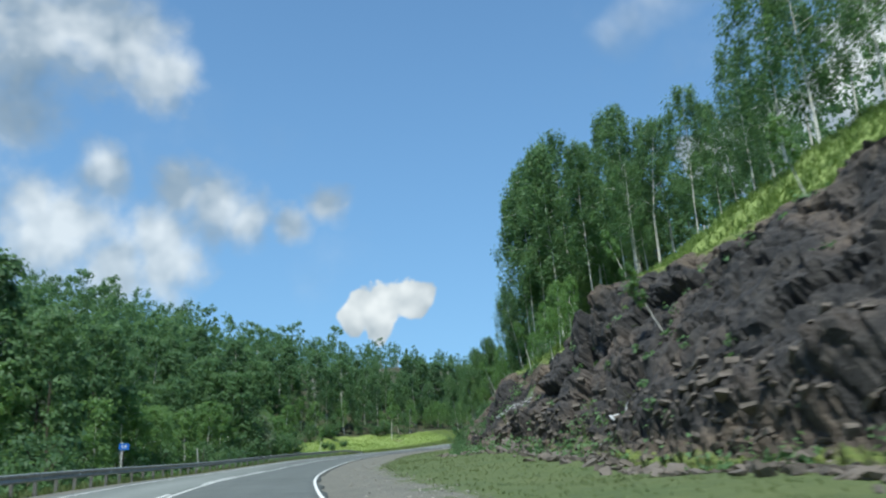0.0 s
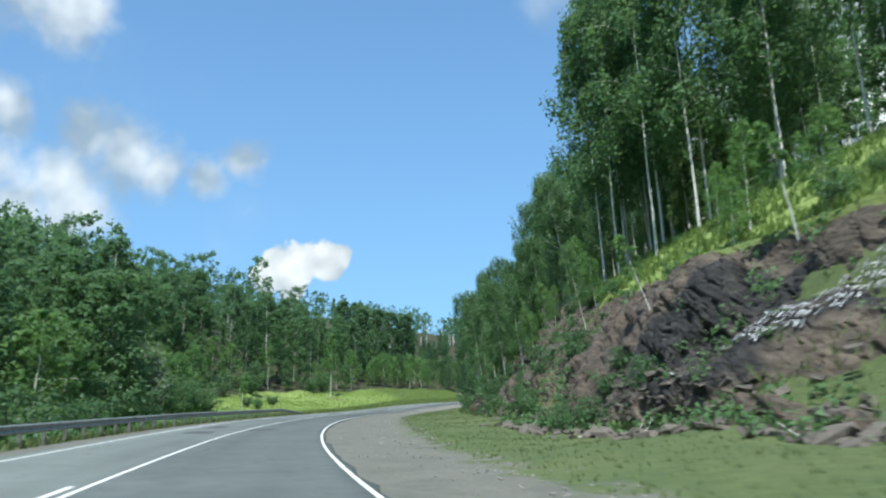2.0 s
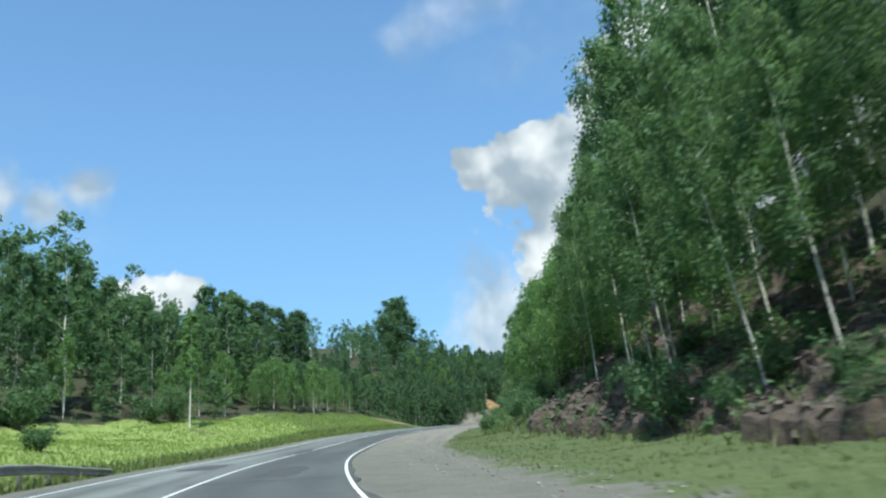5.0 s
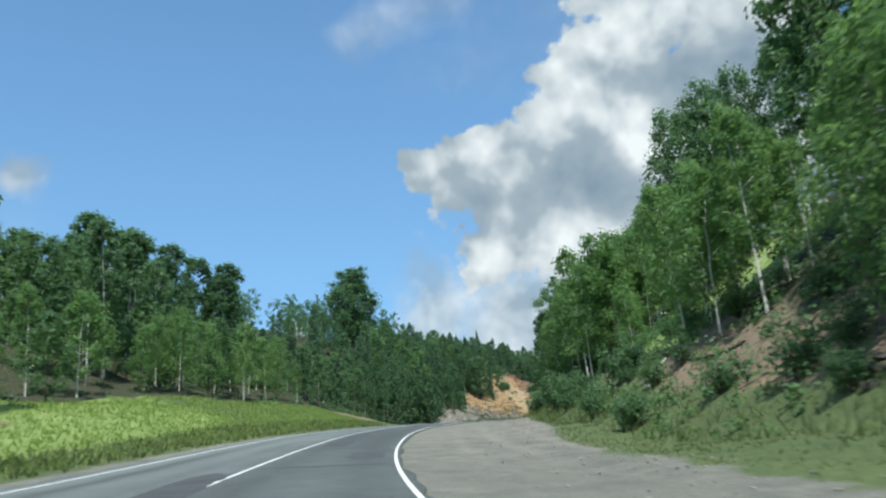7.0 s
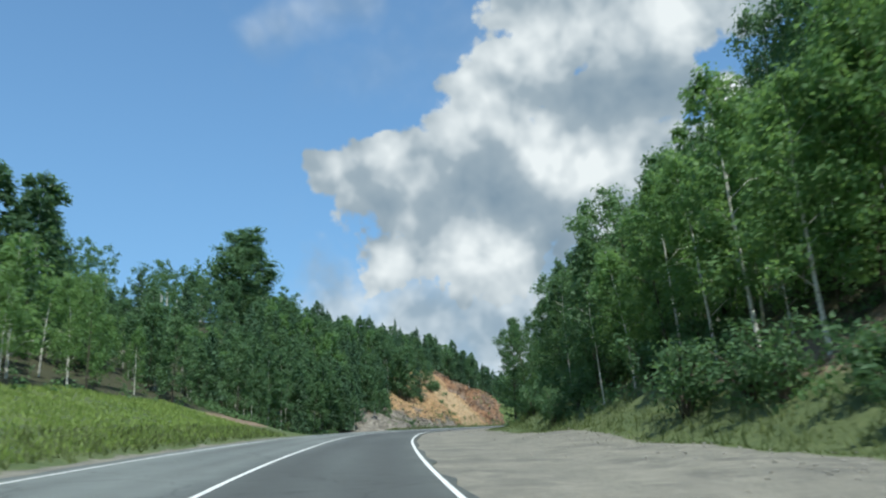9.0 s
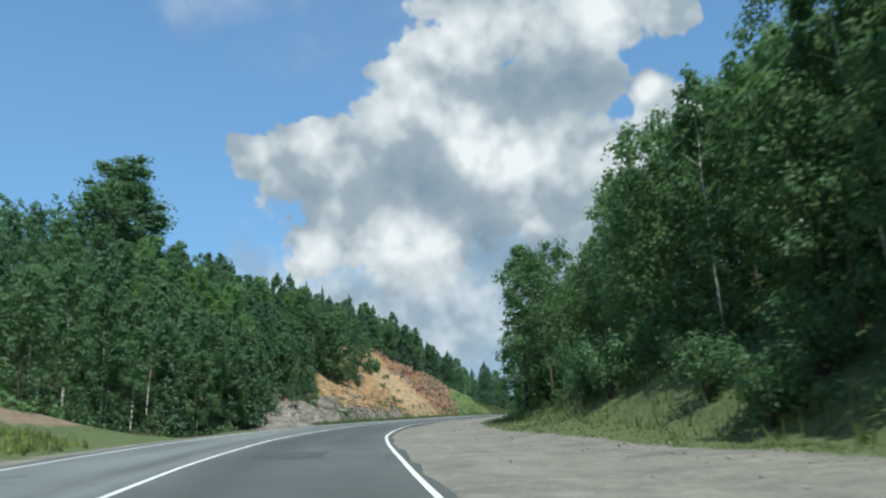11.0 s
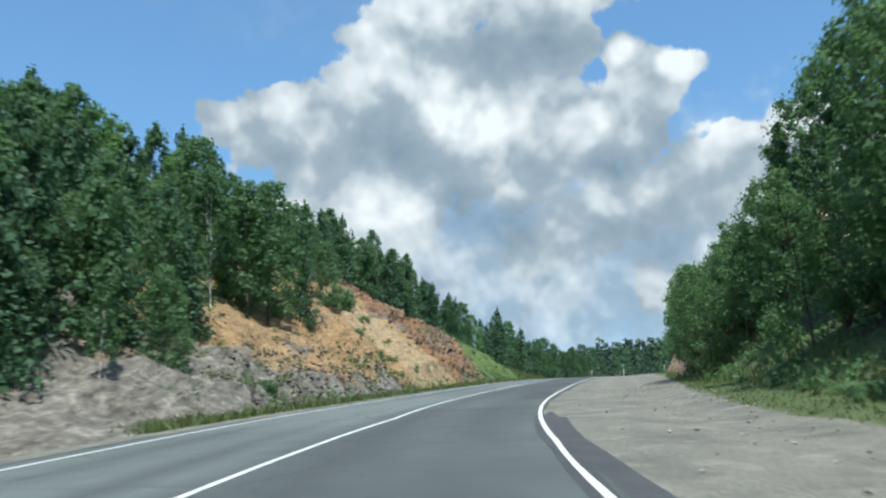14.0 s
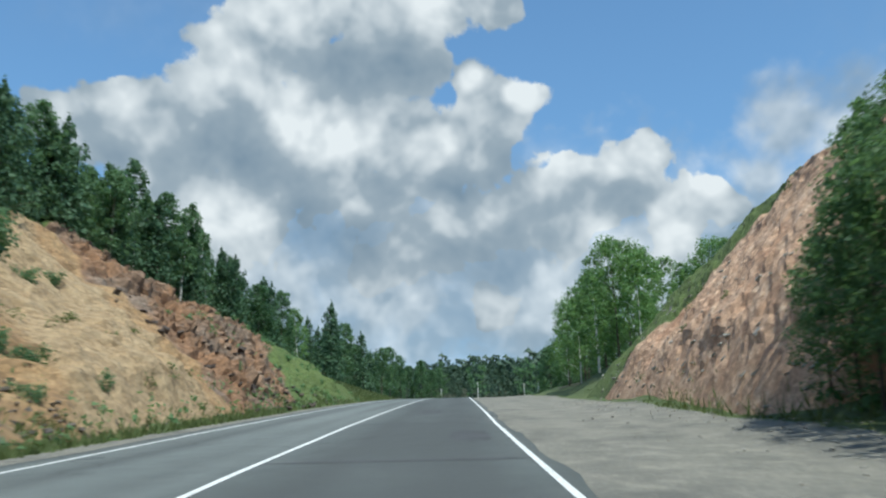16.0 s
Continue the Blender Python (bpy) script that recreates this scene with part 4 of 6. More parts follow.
def cut_relief(seed, s0, s1):
    def relief(S, V, run):
        u = S * 0.9 + run * 0.5
        ledge = np.clip((S - 300 - 9 * V) / 3, 0, 1) * np.clip((311 + 30 * V - S) / 4, 0, 1) * (seed == 70)
        gully = np.abs(fbm(u * 0.28, run * 0.05, 3, seed)) * (-1.1 if seed == 70 else -0.4)
        b, j = blocks(S * 0.8, run * 1.1, seed + 3)
        b3, j3 = blocks(S * 2.1, run * 2.6, seed + 5)
        lumps = fbm(S * 0.25, run * 0.35, 4, seed + 7) * (0.8 if seed == 70 else 0.45) + (b - 0.5) * (0.08 + 0.85 * ledge) + (b3 - 0.5) * (0.07 + 0.5 * ledge) + fbm(S * 2.6, run * 2.6, 3, seed + 9) * 0.13
        return (gully + lumps + 0.75) * np.clip(0.1 + V / 0.14, 0, 1) * fade(S, s0, s1, 7) - 0.8 * (1 - fade(S, s0, s1, 4)) - 0.5 * np.clip(V - 0.9, 0, 1)
    return relief


def build_cuts():
    def left_attrs(S, V, run):
        grey = np.clip((278 - S - 10 * V) / 7, 0, 1) + 0.5 * np.clip((0.2 - V) * 6, 0, 1) * np.clip((290 - S) / 6, 0, 1)
        edge = 299 + 9 * V
        rust = np.clip((S - edge) / 2, 0, 1) + 0.36 * np.clip((285 + 12 * V - S) / 4, 0, 1) * np.clip((V - 0.25) * 4, 0, 1)
        turf = 0.35 * np.clip((0.03 - V) * 25, 0, 1) + np.clip((V - 0.97) * 20, 0, 1) + 0.5 * np.clip((V - 0.5 - np.clip((S - 285) / 20, 0, 1)) * 8, 0, 1) + np.clip((S - 309 - V * 30) / 4, 0, 1)
        grey = grey + 0.24 * np.clip((285 + 12 * V - S) / 3, 0, 1)
        pale = np.clip((S - 286 - 11 * V) / 3, 0, 1) * np.clip((edge - S) / 2, 0, 1)
        return {"grey": np.clip(grey, 0, 1), "rust": np.clip(rust, 0, 1), "turf": np.clip(turf, 0, 1), "pale": pale}
    P, F, A, S, V = face_surface(CUT_S[0], CUT_S[1], 0.22, -0.03, 1.02, 0.0115, LEFT, -1, 0, 4, cut_relief(70, *CUT_S), left_attrs)
    tagged(new("bare_slope", mesh("bare_slope", P.reshape(-1, 3), F, OCHRE, False, A)), "steep bare slope of grey rubble and ochre sand", "bare slope", kind="structure")
    left = P, S, V

    def right_attrs(S, V, run):
        return {"turf": np.clip((V - 0.56) * 8, 0, 1) + np.clip((S - 309 + 20 * V) / 1.6, 0, 1)}
    P, F, A, S, V = face_surface(CUT_E[0], CUT_E[1], 0.22, -0.03, 1.03, 0.0125, RIGHT, 1, 0, 4, cut_relief(80, *CUT_E), right_attrs)
    tagged(new("bare_slope", mesh("bare_slope", P.reshape(-1, 3), F, PINK_SOIL, False, A)), "bare pinkish sand slope with grassy top edge", "bare slope", kind="structure")
    return left, (P, S, V)


build_ground()
build_road()
build_repairs()
CLIFF = build_cliff()
OUTCROP = build_brown_outcrop()
CUT_LEFT, CUT_RIGHT = build_cuts()


# ---- trees ----
def tube(points, radii, sides):
    pts = np.asarray(points, dtype=float)
    verts, faces = [], []
    for i, (p, r) in enumerate(zip(pts, radii)):
        t = pts[min(i + 1, len(pts) - 1)] - pts[max(i - 1, 0)]
        t = t / max(np.linalg.norm(t), 1e-6)
        a = np.cross(t, (0.31, 0.95, 0.1))
        a = a / np.linalg.norm(a)
        b = np.cross(t, a)
        for k in range(sides):
            w = 2 * math.pi * k / sides
            verts.append(p + r * (a * math.cos(w) + b * math.sin(w)))
    for i in range(len(pts) - 1):
        for k in range(sides):
            q = (k + 1) % sides
            faces.append((i * sides + k, i * sides + q, (i + 1) * sides + q, (i + 1) * sides + k))
    return verts, faces


def join(pieces):
    verts, faces = [], []
    for v, f in pieces:
        o = len(verts)
        verts += list(v)
        faces += [tuple(i + o for i in q) for q in f]
    return verts, faces


def leaves(rng, centres, spread, count, size, droop=0.0):
    """Leaf sprays round the given centres: three-cornered blades."""
    c = np.repeat(np.asarray(centres), count, axis=0)
    n = len(c)
    off = rng.normal(size=(n, 3))
    off /= np.maximum(np.linalg.norm(off, axis=1, keepdims=True), 1e-6)
    c = c + off * rng.random((n, 1)) ** 0.5 * np.repeat(np.asarray(spread), count, axis=0)
    if droop:
        c[:, 2] -= droop * rng.random(n) ** 2
    # blades lie roughly along the skin of their clump, as leaves turn to the light
    skin = off + 0.45 * rng.normal(size=(n, 3)) + np.array([0, 0, 0.35])
    skin /= np.maximum(np.linalg.norm(skin, axis=1, keepdims=True), 1e-6)
    u = rng.normal(size=(n, 3))
    u[:, 2] -= droop
    u -= skin * np.sum(u * skin, axis=1, keepdims=True)
    u /= np.maximum(np.linalg.norm(u, axis=1, keepdims=True), 1e-6)
    v = np.cross(skin, u)
    v /= np.maximum(np.linalg.norm(v, axis=1, keepdims=True), 1e-6)
    l = size * (0.6 + 0.8 * rng.random((n, 1)))
    w = l * (0.28 + 0.2 * rng.random((n, 1)))
    k = np.cross(u, v) * w * 0.35
    verts = np.stack([c - u * l * 0.5 + v * w, c - u * l * 0.5 - v * w, c + u * l * 0.6 + k], 1).reshape(-1, 3)
    return verts, np.arange(n * 3).reshape(n, 3)


def hearts(rng, centres, spread, k):
    """The close-grown inside of each clump, an uneven lump that the outer leaves cover."""
    octa = np.array([(1, 0, 0), (-1, 0, 0), (0, 1, 0), (0, -1, 0), (0, 0, 1), (0, 0, -1)], float)
    tri = np.array([(0, 2, 4), (2, 1, 4), (1, 3, 4), (3, 0, 4), (2, 0, 5), (1, 2, 5), (3, 1, 5), (0, 3, 5)])
    vs, fs = [], []
    for i, (c, r) in enumerate(zip(centres, spread)):
        q, _ = np.linalg.qr(rng.normal(size=(3, 3)))
        vs.append(np.asarray(c) + (octa * (0.7 + 0.6 * rng.random((6, 1)))) @ q.T * np.asarray(r) * k)
        fs.append(tri + 6 * i)
    return np.concatenate(vs), np.concatenate(fs)


def make_tree(name, seed, h, bare, width, leaf, clumps, per, size, bark, girth, droop, pointed, label, category="tree", heart=0.0):
    """Tapered trunk, limbs and a crown of leaf clumps hung along the limbs. pointed: 0 a rounded crown, 1 a slim one."""
    rng = np.random.default_rng(seed)
    root = new(name)
    ts = np.linspace(0, 1, 9)
    bend = rng.normal(size=2) * h * 0.03
    wig = rng.normal(size=(9, 2)) * h * 0.006
    axis = np.stack([bend[0] * ts ** 2 + wig[:, 0] * ts, bend[1] * ts ** 2 + wig[:, 1] * ts, h * 0.95 * ts], 1)
    axis[0, 2] = -0.6
    wood = [tube(axis, girth * (1.0 - 0.92 * ts ** 0.8), 7)]
    centres, spread = [], []
    lobes = rng.random(5) * 0.5 + 0.65
    for i in range(clumps):
        f = ((i + rng.random()) / clumps) ** 0.85
        t = bare + (0.98 - bare) * f
        base = np.array([np.interp(t, ts, axis[:, k]) for k in range(3)])
        a = i * 2.399 + rng.normal() * 0.5
        lobe = np.interp((a / 6.283 % 1) * 5, range(6), [*lobes, lobes[0]])
        round_ = math.sqrt(max(0.03, 1 - ((f - 0.42) / 0.62) ** 2))
        slim = (1 - f) ** 0.8 * (0.55 + 0.45 * min(1, f * 5)) + 0.06
        reach = width * lobe * ((1 - pointed) * round_ + pointed * slim) * (0.35 + 0.75 * rng.random() ** 0.7)
        rise = reach * (0.45 - 0.35 * droop)
        tip = base + np.array([math.cos(a) * reach, math.sin(a) * reach, rise])
        if reach > 0.35 and i % 3 == 0:
            mid = (base + tip) / 2 + np.array([0, 0, 0.14 * reach])
            wood.append(tube([base - np.array([0, 0, 0.12 * reach]), mid, tip], (girth * 0.28 * (1 - 0.7 * f), girth * 0.15, 0.008), 4))
        r = width * (0.21 + 0.21 * rng.random()) * (1 - 0.3 * f)
        centres.append(tip * 0.8 + base * 0.2)
        spread.append((r, r, r * (0.7 + 0.7 * droop)))
    part("trunk", mesh("trunk", *join(wood), bark, True), root)
    v, f = leaves(rng, centres, spread, per, size, droop)
    if heart:
        v, f = join([(v, f), hearts(rng, centres, spread, heart)])
    part("crown", mesh("crown", v, f, leaf), root)
    return tagged(root, label, category)


def make_conifer(name, seed, h, width, per, size, label, leaf=None):
    rng = np.random.default_rng(seed)
    root = new(name)
    ts = np.linspace(0, 1, 7)
    axis = np.stack([ts * 0, ts * 0, h * ts], 1)
    axis[0, 2] = -0.4
    limbs, centres, spread = [tube(axis, 0.013 * h * (1 - 0.93 * ts), 6)], [], []
    tiers = int(h * 1.5)
    for i in range(tiers):
        f = i / tiers
        z = h * (0.08 + 0.90 * f)
        reach = width * (1 - f ** 1.9) * (0.5 + 0.75 * rng.random()) + 0.22
        m = max(4, int(8 - 4 * f))
        for k in range(m):
            a = 2 * math.pi * (k + rng.random() * 0.6) / m + i
            k2 = 0.4 + 0.85 * rng.random()
            tip = np.array([math.cos(a) * reach * k2, math.sin(a) * reach * k2, z + (rng.random() - 0.55) * 0.5 * reach])
            base = np.array([0, 0, z])
            if k % 2 == 0:
                limbs.append(tube([base, tip], (0.03, 0.008), 3))
            for g in (0.45, 0.85):
                centres.append(base + (tip - base) * g)
                spread.append((reach * 0.36, reach * 0.36, 0.42 + 0.16 * reach))
    centres.append((0, 0, h)), spread.append((0.1, 0.1, 0.4))
    part("trunk", mesh("trunk", *join(limbs), DARK_BARK, True), root)
    v, f = leaves(rng, centres, spread, per, size, 0.15)
    part("crown", mesh("crown", v, f, leaf or NEEDLE), root)
    return tagged(root, label, "tree")


def make_bush(name, seed, h, width, leaf, per, size, label):
    rng = np.random.default_rng(seed)
    root = new(name)
    stems, centres, spread = [], [], []
    for i in range(9):
        a, r = i * 2.4, width * (0.25 + 0.6 * rng.random())
        tip = np.array([math.cos(a) * r, math.sin(a) * r, h * (0.45 + 0.5 * rng.random())])
        stems.append(tube([(0, 0, -0.3), tip * np.array([0.35, 0.35, 0.6]), tip], (0.04, 0.025, 0.008), 4))
        for g in (0.55, 0.95):
            centres.append(tip * g), spread.append((width * 0.34, width * 0.34, h * 0.24))
    part("stem", mesh("stem", *join(stems), DARK_BARK, True), root)
    v, f = leaves(rng, centres, spread, per, size, 0.05)
    part("crown", mesh("crown", v, f, leaf), root)
    return tagged(root, label, "bush")


USES = {}


def plant(kind, s, d, scale=1.0, tilt=0.0, rng=random, squash=1.0, sink=0.0):
    """Note a place for a plant of that kind; tilt: degrees it leans towards the road."""
    if d > 0 and 205 < s < 300:  # the right-hand wood past the lay-by: its shade is put in as darker leaves
        kind = {"young_a": "dark_b", "young_b": "young_d", "young_c": "young_d"}.get(kind, kind)
    h = float(np.interp(s, LINE_S, _h))
    z = at(s, d, -sink)
    lean = Matrix.Rotation(-h, 4, "Z") @ Matrix.Rotation(radians(-tilt if d > 0 else tilt), 4, "Y") @ Matrix.Rotation(rng.uniform(0, 6.28), 4, "Z")
    USES.setdefault(kind, []).append(Matrix.Translation(z) @ lean @ Matrix.Diagonal((scale * squash, scale * squash, scale, 1)))


def set_out():
    for kind, spots in USES.items():
        ob = KINDS[kind]
        for m in spots[1:]:
            copy_thing(ob, m)
        ob.matrix_basis = spots[0]


TALL = "tall birch with white trunk and drooping green crown"
DARKER, SLIM = "birch with pale trunk and dense dark green crown", "young birch with thin white stem and light green leaves"
KINDS = {
    "birch_a": make_tree("birch_tree", 1, 17, .27, 3.3, LEAF_BIRCH, 56, 114, .19, BIRCH_BARK, .11, .9, .1, TALL),
    "birch_b": make_tree("birch_tree", 2, 18, .30, 2.8, LEAF_BIRCH, 62, 114, .19, BIRCH_BARK, .082, .9, .25, TALL),
    "birch_c": make_tree("birch_tree", 3, 15, .28, 3.0, LEAF_DARK, 56, 114, .19, BIRCH_BARK, .14, .6, .2, DARKER),
    "young_a": make_tree("young_birch", 4, 9, .22, 1.9, LEAF_YOUNG, 42, 92, .15, BIRCH_BARK, .075, .35, .6, SLIM),
    "young_b": make_tree("young_birch", 5, 8, .18, 2.0, LEAF_YOUNG, 42, 92, .15, BIRCH_BARK, .07, .3, .4, SLIM),
    "young_c": make_tree("young_tree", 6, 8.5, .10, 2.4, LEAF_YOUNG, 50, 92, .15, DARK_BARK, .08, .2, .3, "young broadleaf tree with dense green crown"),
    # like young_c, with a darker leaf colour that stands in for shade
    "young_d": make_tree("young_tree", 26, 8.5, .08, 2.4, LEAF_BIRCH, 54, 92, .15, DARK_BARK, .08, .2, .25, "young broadleaf tree with dense green crown, shade put into its leaf colour"),
    "poplar": make_tree("poplar_tree", 21, 14, .06, 2.0, LEAF_DARK, 70, 98, .18, DARK_BARK, .13, .1, .75, "slim pointed poplar with dark green leaves"),
    "thin": make_tree("slender_birch", 7, 9.5, .42, 1.2, LEAF_YOUNG, 28, 36, .24, BIRCH_BARK, .07, .3, .3, "slender lone birch with bare white stem and small crown"),
    "sapling": make_tree("birch_sapling", 22, 4.2, .42, .7, LEAF_YOUNG, 16, 24, .20, BIRCH_BARK, .045, .3, .3, "bent birch sapling with white stem on the rock ledge"),
    "aspen": make_tree("aspen_tree", 8, 16, .10, 4.2, LEAF_DARK, 84, 96, .23, DARK_BARK, .2, .25, .05, "large rounded aspen with dark dense foliage", heart=.40),
    "mid_a": make_tree("birch_tree", 9, 16, .20, 3.1, LEAF_BIRCH, 62, 76, .30, BIRCH_BARK, .15, .5, .1, "forest birch with pale trunk and green crown", heart=.40),
    "mid_b": make_tree("birch_tree", 10, 17, .22, 2.9, LEAF_DARK, 62, 76, .30, BIRCH_BARK, .15, .5, .2, "forest birch with pale trunk and dark green crown", heart=.40),
    "mid_c": make_tree("aspen_tree", 11, 14, .12, 3.5, LEAF_BIRCH, 60, 76, .30, DARK_BARK, .17, .2, .05, "forest aspen with rounded green crown", heart=.40),
    "mid_d": make_tree("forest_edge_tree", 12, 9, .12, 2.4, LEAF_YOUNG, 34, 57, .25, BIRCH_BARK, .09, .2, .4, "young light green tree at the forest edge"),
    "dark_a": make_tree("alder_tree", 23, 9, .08, 2.3, LEAF_DARK, 52, 60, .22, DARK_BARK, .08, .25, .5, "slim dark green alder in the hillside wood"),
    "dark_b": make_tree("slim_birch", 24, 10, .30, 1.7, LEAF_DARK, 32, 54, .24, BIRCH_BARK, .055, .4, .45, "slim birch with white stem and dark green crown"),
    "spruce": make_conifer("spruce_tree", 13, 13, 2.2, 18, .30, "dark green spruce with pointed top"),
    "pine": make_conifer("young_pine", 14, 9, 1.9, 16, .27, "young pine with bushy green needles", NEEDLE),
    "bush_a": make_bush("bush", 15, 2.2, 1.5, LEAF_DARK, 64, .14, "green bush on the grassy verge"),
    "bush_b": make_bush("bush", 16, 1.6, 1.3, LEAF_DARK, 64, .13, "low dark green bush at the slope foot"),
    "willow": make_bush("willow_bush", 17, 7.5, 2.8, LEAF_SILVER, 150, .30, "large silvery green willow bush behind the guardrail"),
}


def scatter(rng, n, s0, s1, d0, d1, gap, kinds, scales, tilt=0.0, keep=None, taken=None):
    """Plants at random in a stretch, no two nearer than gap."""
    taken = [] if taken is None else taken
    tries = 0
    made = 0
    while made < n and tries < n * 14:
        tries += 1
        s, d = rng.uniform(s0, s1), rng.uniform(d0, d1)
        if keep and not keep(s, d):
            continue
        if any((s - a) ** 2 + (d - b) ** 2 < gap * gap for a, b in taken):
            continue
        taken.append((s, d))
        plant(rng.choice(kinds), s, d, rng.uniform(*scales), tilt + rng.uniform(-2.5, 2.5), rng, rng.uniform(0.9, 1.15))
        made += 1
    return taken


R = random.Random(11)
NEAR = ("birch_a", "birch_b", "birch_c", "birch_a")
# right: birches above the grassy brow, then down the wooded slope
scatter(R, 38, -25, 74, 25.5, 42, 2.7, NEAR, (0.68, 0.86), 3)
for s, d, k in ((96, 20.5, 1.3), (97, 22.5, 1.42), (99, 25, 1.4), (93.5, 21, 1.4), (91, 23.5, 1.4), (102, 24, 1.25), (88, 22, 1.35), (86, 25, 1.4), (83, 23, 1.3), (80, 27, 1.12), (77, 25.5, 1.08), (73, 28, 1.1), (69, 28, 1.05), (65, 29, .95), (67, 31, 1.0)):
    plant("birch_b" if k > 1 else "birch_c", s, d, k, 3, R)
scatter(R, 10, 104, 150, 17, 21, 2.4, ("birch_b", "birch_c", "birch_b"), (0.55, 0.7), 4)
scatter(R, 30, 76, 152, 22, 34, 2.8, NEAR, (0.85, 1.05), 4, lambda s, d: s > 106 or d > 25.5)
scatter(R, 5, 97, 104, 13.5, 17, 1.8, ("birch_b", "birch_c", "birch_b"), (0.42, 0.55), 8)
# single leaning stems at the slope's foot
for s, d, k, lean in ((95.5, 11.6, .50, 9), (89.5, 13.4, .40, 8), (81, 15.4, .30, 14), (99.5, 15.9, .50, 7), (97, 13.2, .46, 8), (103, 14.6, .55, 8), (106, 13.2, .52, 6), (110, 14.2, .6, 7), (113, 13.0, .55, 8),
                      (115.5, 12.3, .6, 11), (118, 14.2, .64, 9), (121.5, 12.4, .58, 9), (122.5, 12.9, .5, 5), (125, 13.0, .55, 6), (129, 13.4, .6, 5), (133, 13.0, .55, 4)):
    plant("birch_b", s, d, k, lean, R)
for s, d, k in ((137, 13.4, .95), (141, 12.8, .9), (144, 13.6, 1.0), (147, 12.8, .85), (150, 13.2, .95), (134, 14.5, .9), (139, 15.5, 1.05), (146, 16, 1.1)):
    plant("young_c", s, d, k, 2, R)
scatter(R, 9, 104, 134, 14.5, 18, 2.0, ("birch_b", "birch_c", "birch_b"), (0.42, 0.52), 3)
scatter(R, 10, 100, 150, 18, 24, 1.9, ("birch_c", "birch_b"), (0.7, 0.85), 6)
for s, d, k in ((150, 20, 1.25), (146, 22, 1.34), (154, 22.6, 1.22), (139.5, 23.8, 1.34), (143, 26, 1.3), (134, 22.5, 1.15), (131, 25, 1.06), (126, 23, 1.02), (157, 23.5, 1.15)):
    plant("birch_b" if s > 140 else "birch_a", s, d, k, 3, R)
scatter(R, 16, 98, 150, 13.5, 17, 1.6, ("young_a", "young_c", "young_b"), (0.5, 0.8), 4)
scatter(R, 60, 150, 262, 10.5, 17, 1.7, ("young_a", "young_b", "young_c", "young_b"), (0.7, 1.0), 4, lambda s, d: (d > 14.5 or s > 200) and not (170 < s < 185 and d > 13.5))
scatter(R, 44, 150, 272, 16, 40, 3.0, ("birch_c", "mid_a", "mid_b", "mid_c"), (0.6, 0.85), 3, lambda s, d: not (168 < s < 186 and d < 27) and not (214 < s < 240 and d < 21))
for s, d, k in ((165.5, 22.1, 1.15), (205, 25, 1.25), (210, 27, 1.28), (204, 28.5, 1.2), (200, 28, 1.1), (214, 25, 1.1), (219, 27, 1.1), (196, 30, 1.1), (191, 31, 1.0), (246, 24, .95), (236, 24, 1.0)):
    plant("birch_c", s, d, k, 2, R)
scatter(R, 30, 160, 226, 13.2, 19, 1.5, ("young_a", "young_b", "young_c"), (0.6, 1.0), 3, lambda s, d: not (170 < s < 185))
scatter(R, 30, 186, 216, 12.2, 20, 1.5, ("young_a", "young_b", "young_a", "young_c"), (0.9, 1.2), 3)
scatter(R, 7, 170, 185, 13.5, 19, 2.2, ("bush_a", "young_b"), (0.4, 0.6), 3)
scatter(R, 22, 150, 200, 11.5, 16, 1.3, ("bush_a", "bush_b"), (0.4, 0.8))
scatter(R, 30, 212, 237, 9.2, 14.5, 1.2, ("bush_a", "young_b", "bush_a"), (0.5, 1.0))
plant("poplar", 240.0, 8.3, 0.74, 0, R, 1.3)
for s, d, k in ((284, 10.6, .56), (286.5, 11.2, .5), (287, 10.4, .48), (285.5, 13, .42), (285.5, 9.2, .62), (283, 12, .54)):
    plant("young_c", s, d, k, 2, R)
plant("poplar", 274.5, 10.8, 0.6, 0, R)
scatter(R, 20, 240, 284, 8.6, 13, 1.7, ("young_c", "young_c", "young_b"), (0.58, 0.74), 2)
scatter(R, 9, 278, 286, 9.6, 13, 1.4, ("young_c", "young_c"), (0.42, 0.54), 2)
for s, d, k in ((286.3, 8.0, .42), (285, 7.9, .5), (284, 7.8, .58), (281.5, 9.4, .6), (282.5, 8.0, .6), (280.5, 7.9, .6), (278, 8.1, .62), (276, 9.4, .66)):
    plant("young_c", s, d, k, 1, R)
for s, d, k in ((267, 13, .58), (272.5, 12.5, .54), (277.5, 13.4, .42)):
    plant("aspen", s, d, k, 3, R)
scatter(R, 20, 326, 372, 20, 44, 2.6, ("mid_d", "young_c", "pine", "mid_d"), (0.7, 1.0), 0)
for s, d, k in ((322, 12.6, .78), (324.5, 11.6, 1.1), (327, 13, 1.0), (329, 11, .85), (331, 14.5, 1.0), (334, 11.8, .95), (337, 13, 1.1), (341, 11.4, .9), (345, 12.4, 1.1), (320, 15, .4), (333, 17, .85), (350, 11.5, 1.1)):
    plant("mid_d" if k < 1 else "young_c", s, d, k, 0, R)
plant("sapling", 303, 18.6, 0.8, 0, R)
scatter(R, 7, 304, 320, 18, 24, 1.6, ("bush_a", "bush_b"), (0.4, 0.8))
scatter(R, 90, 340, 430, 11.5, 45, 2.2, ("dark_a", "pine", "dark_a", "pine", "mid_d"), (0.7, 1.0))
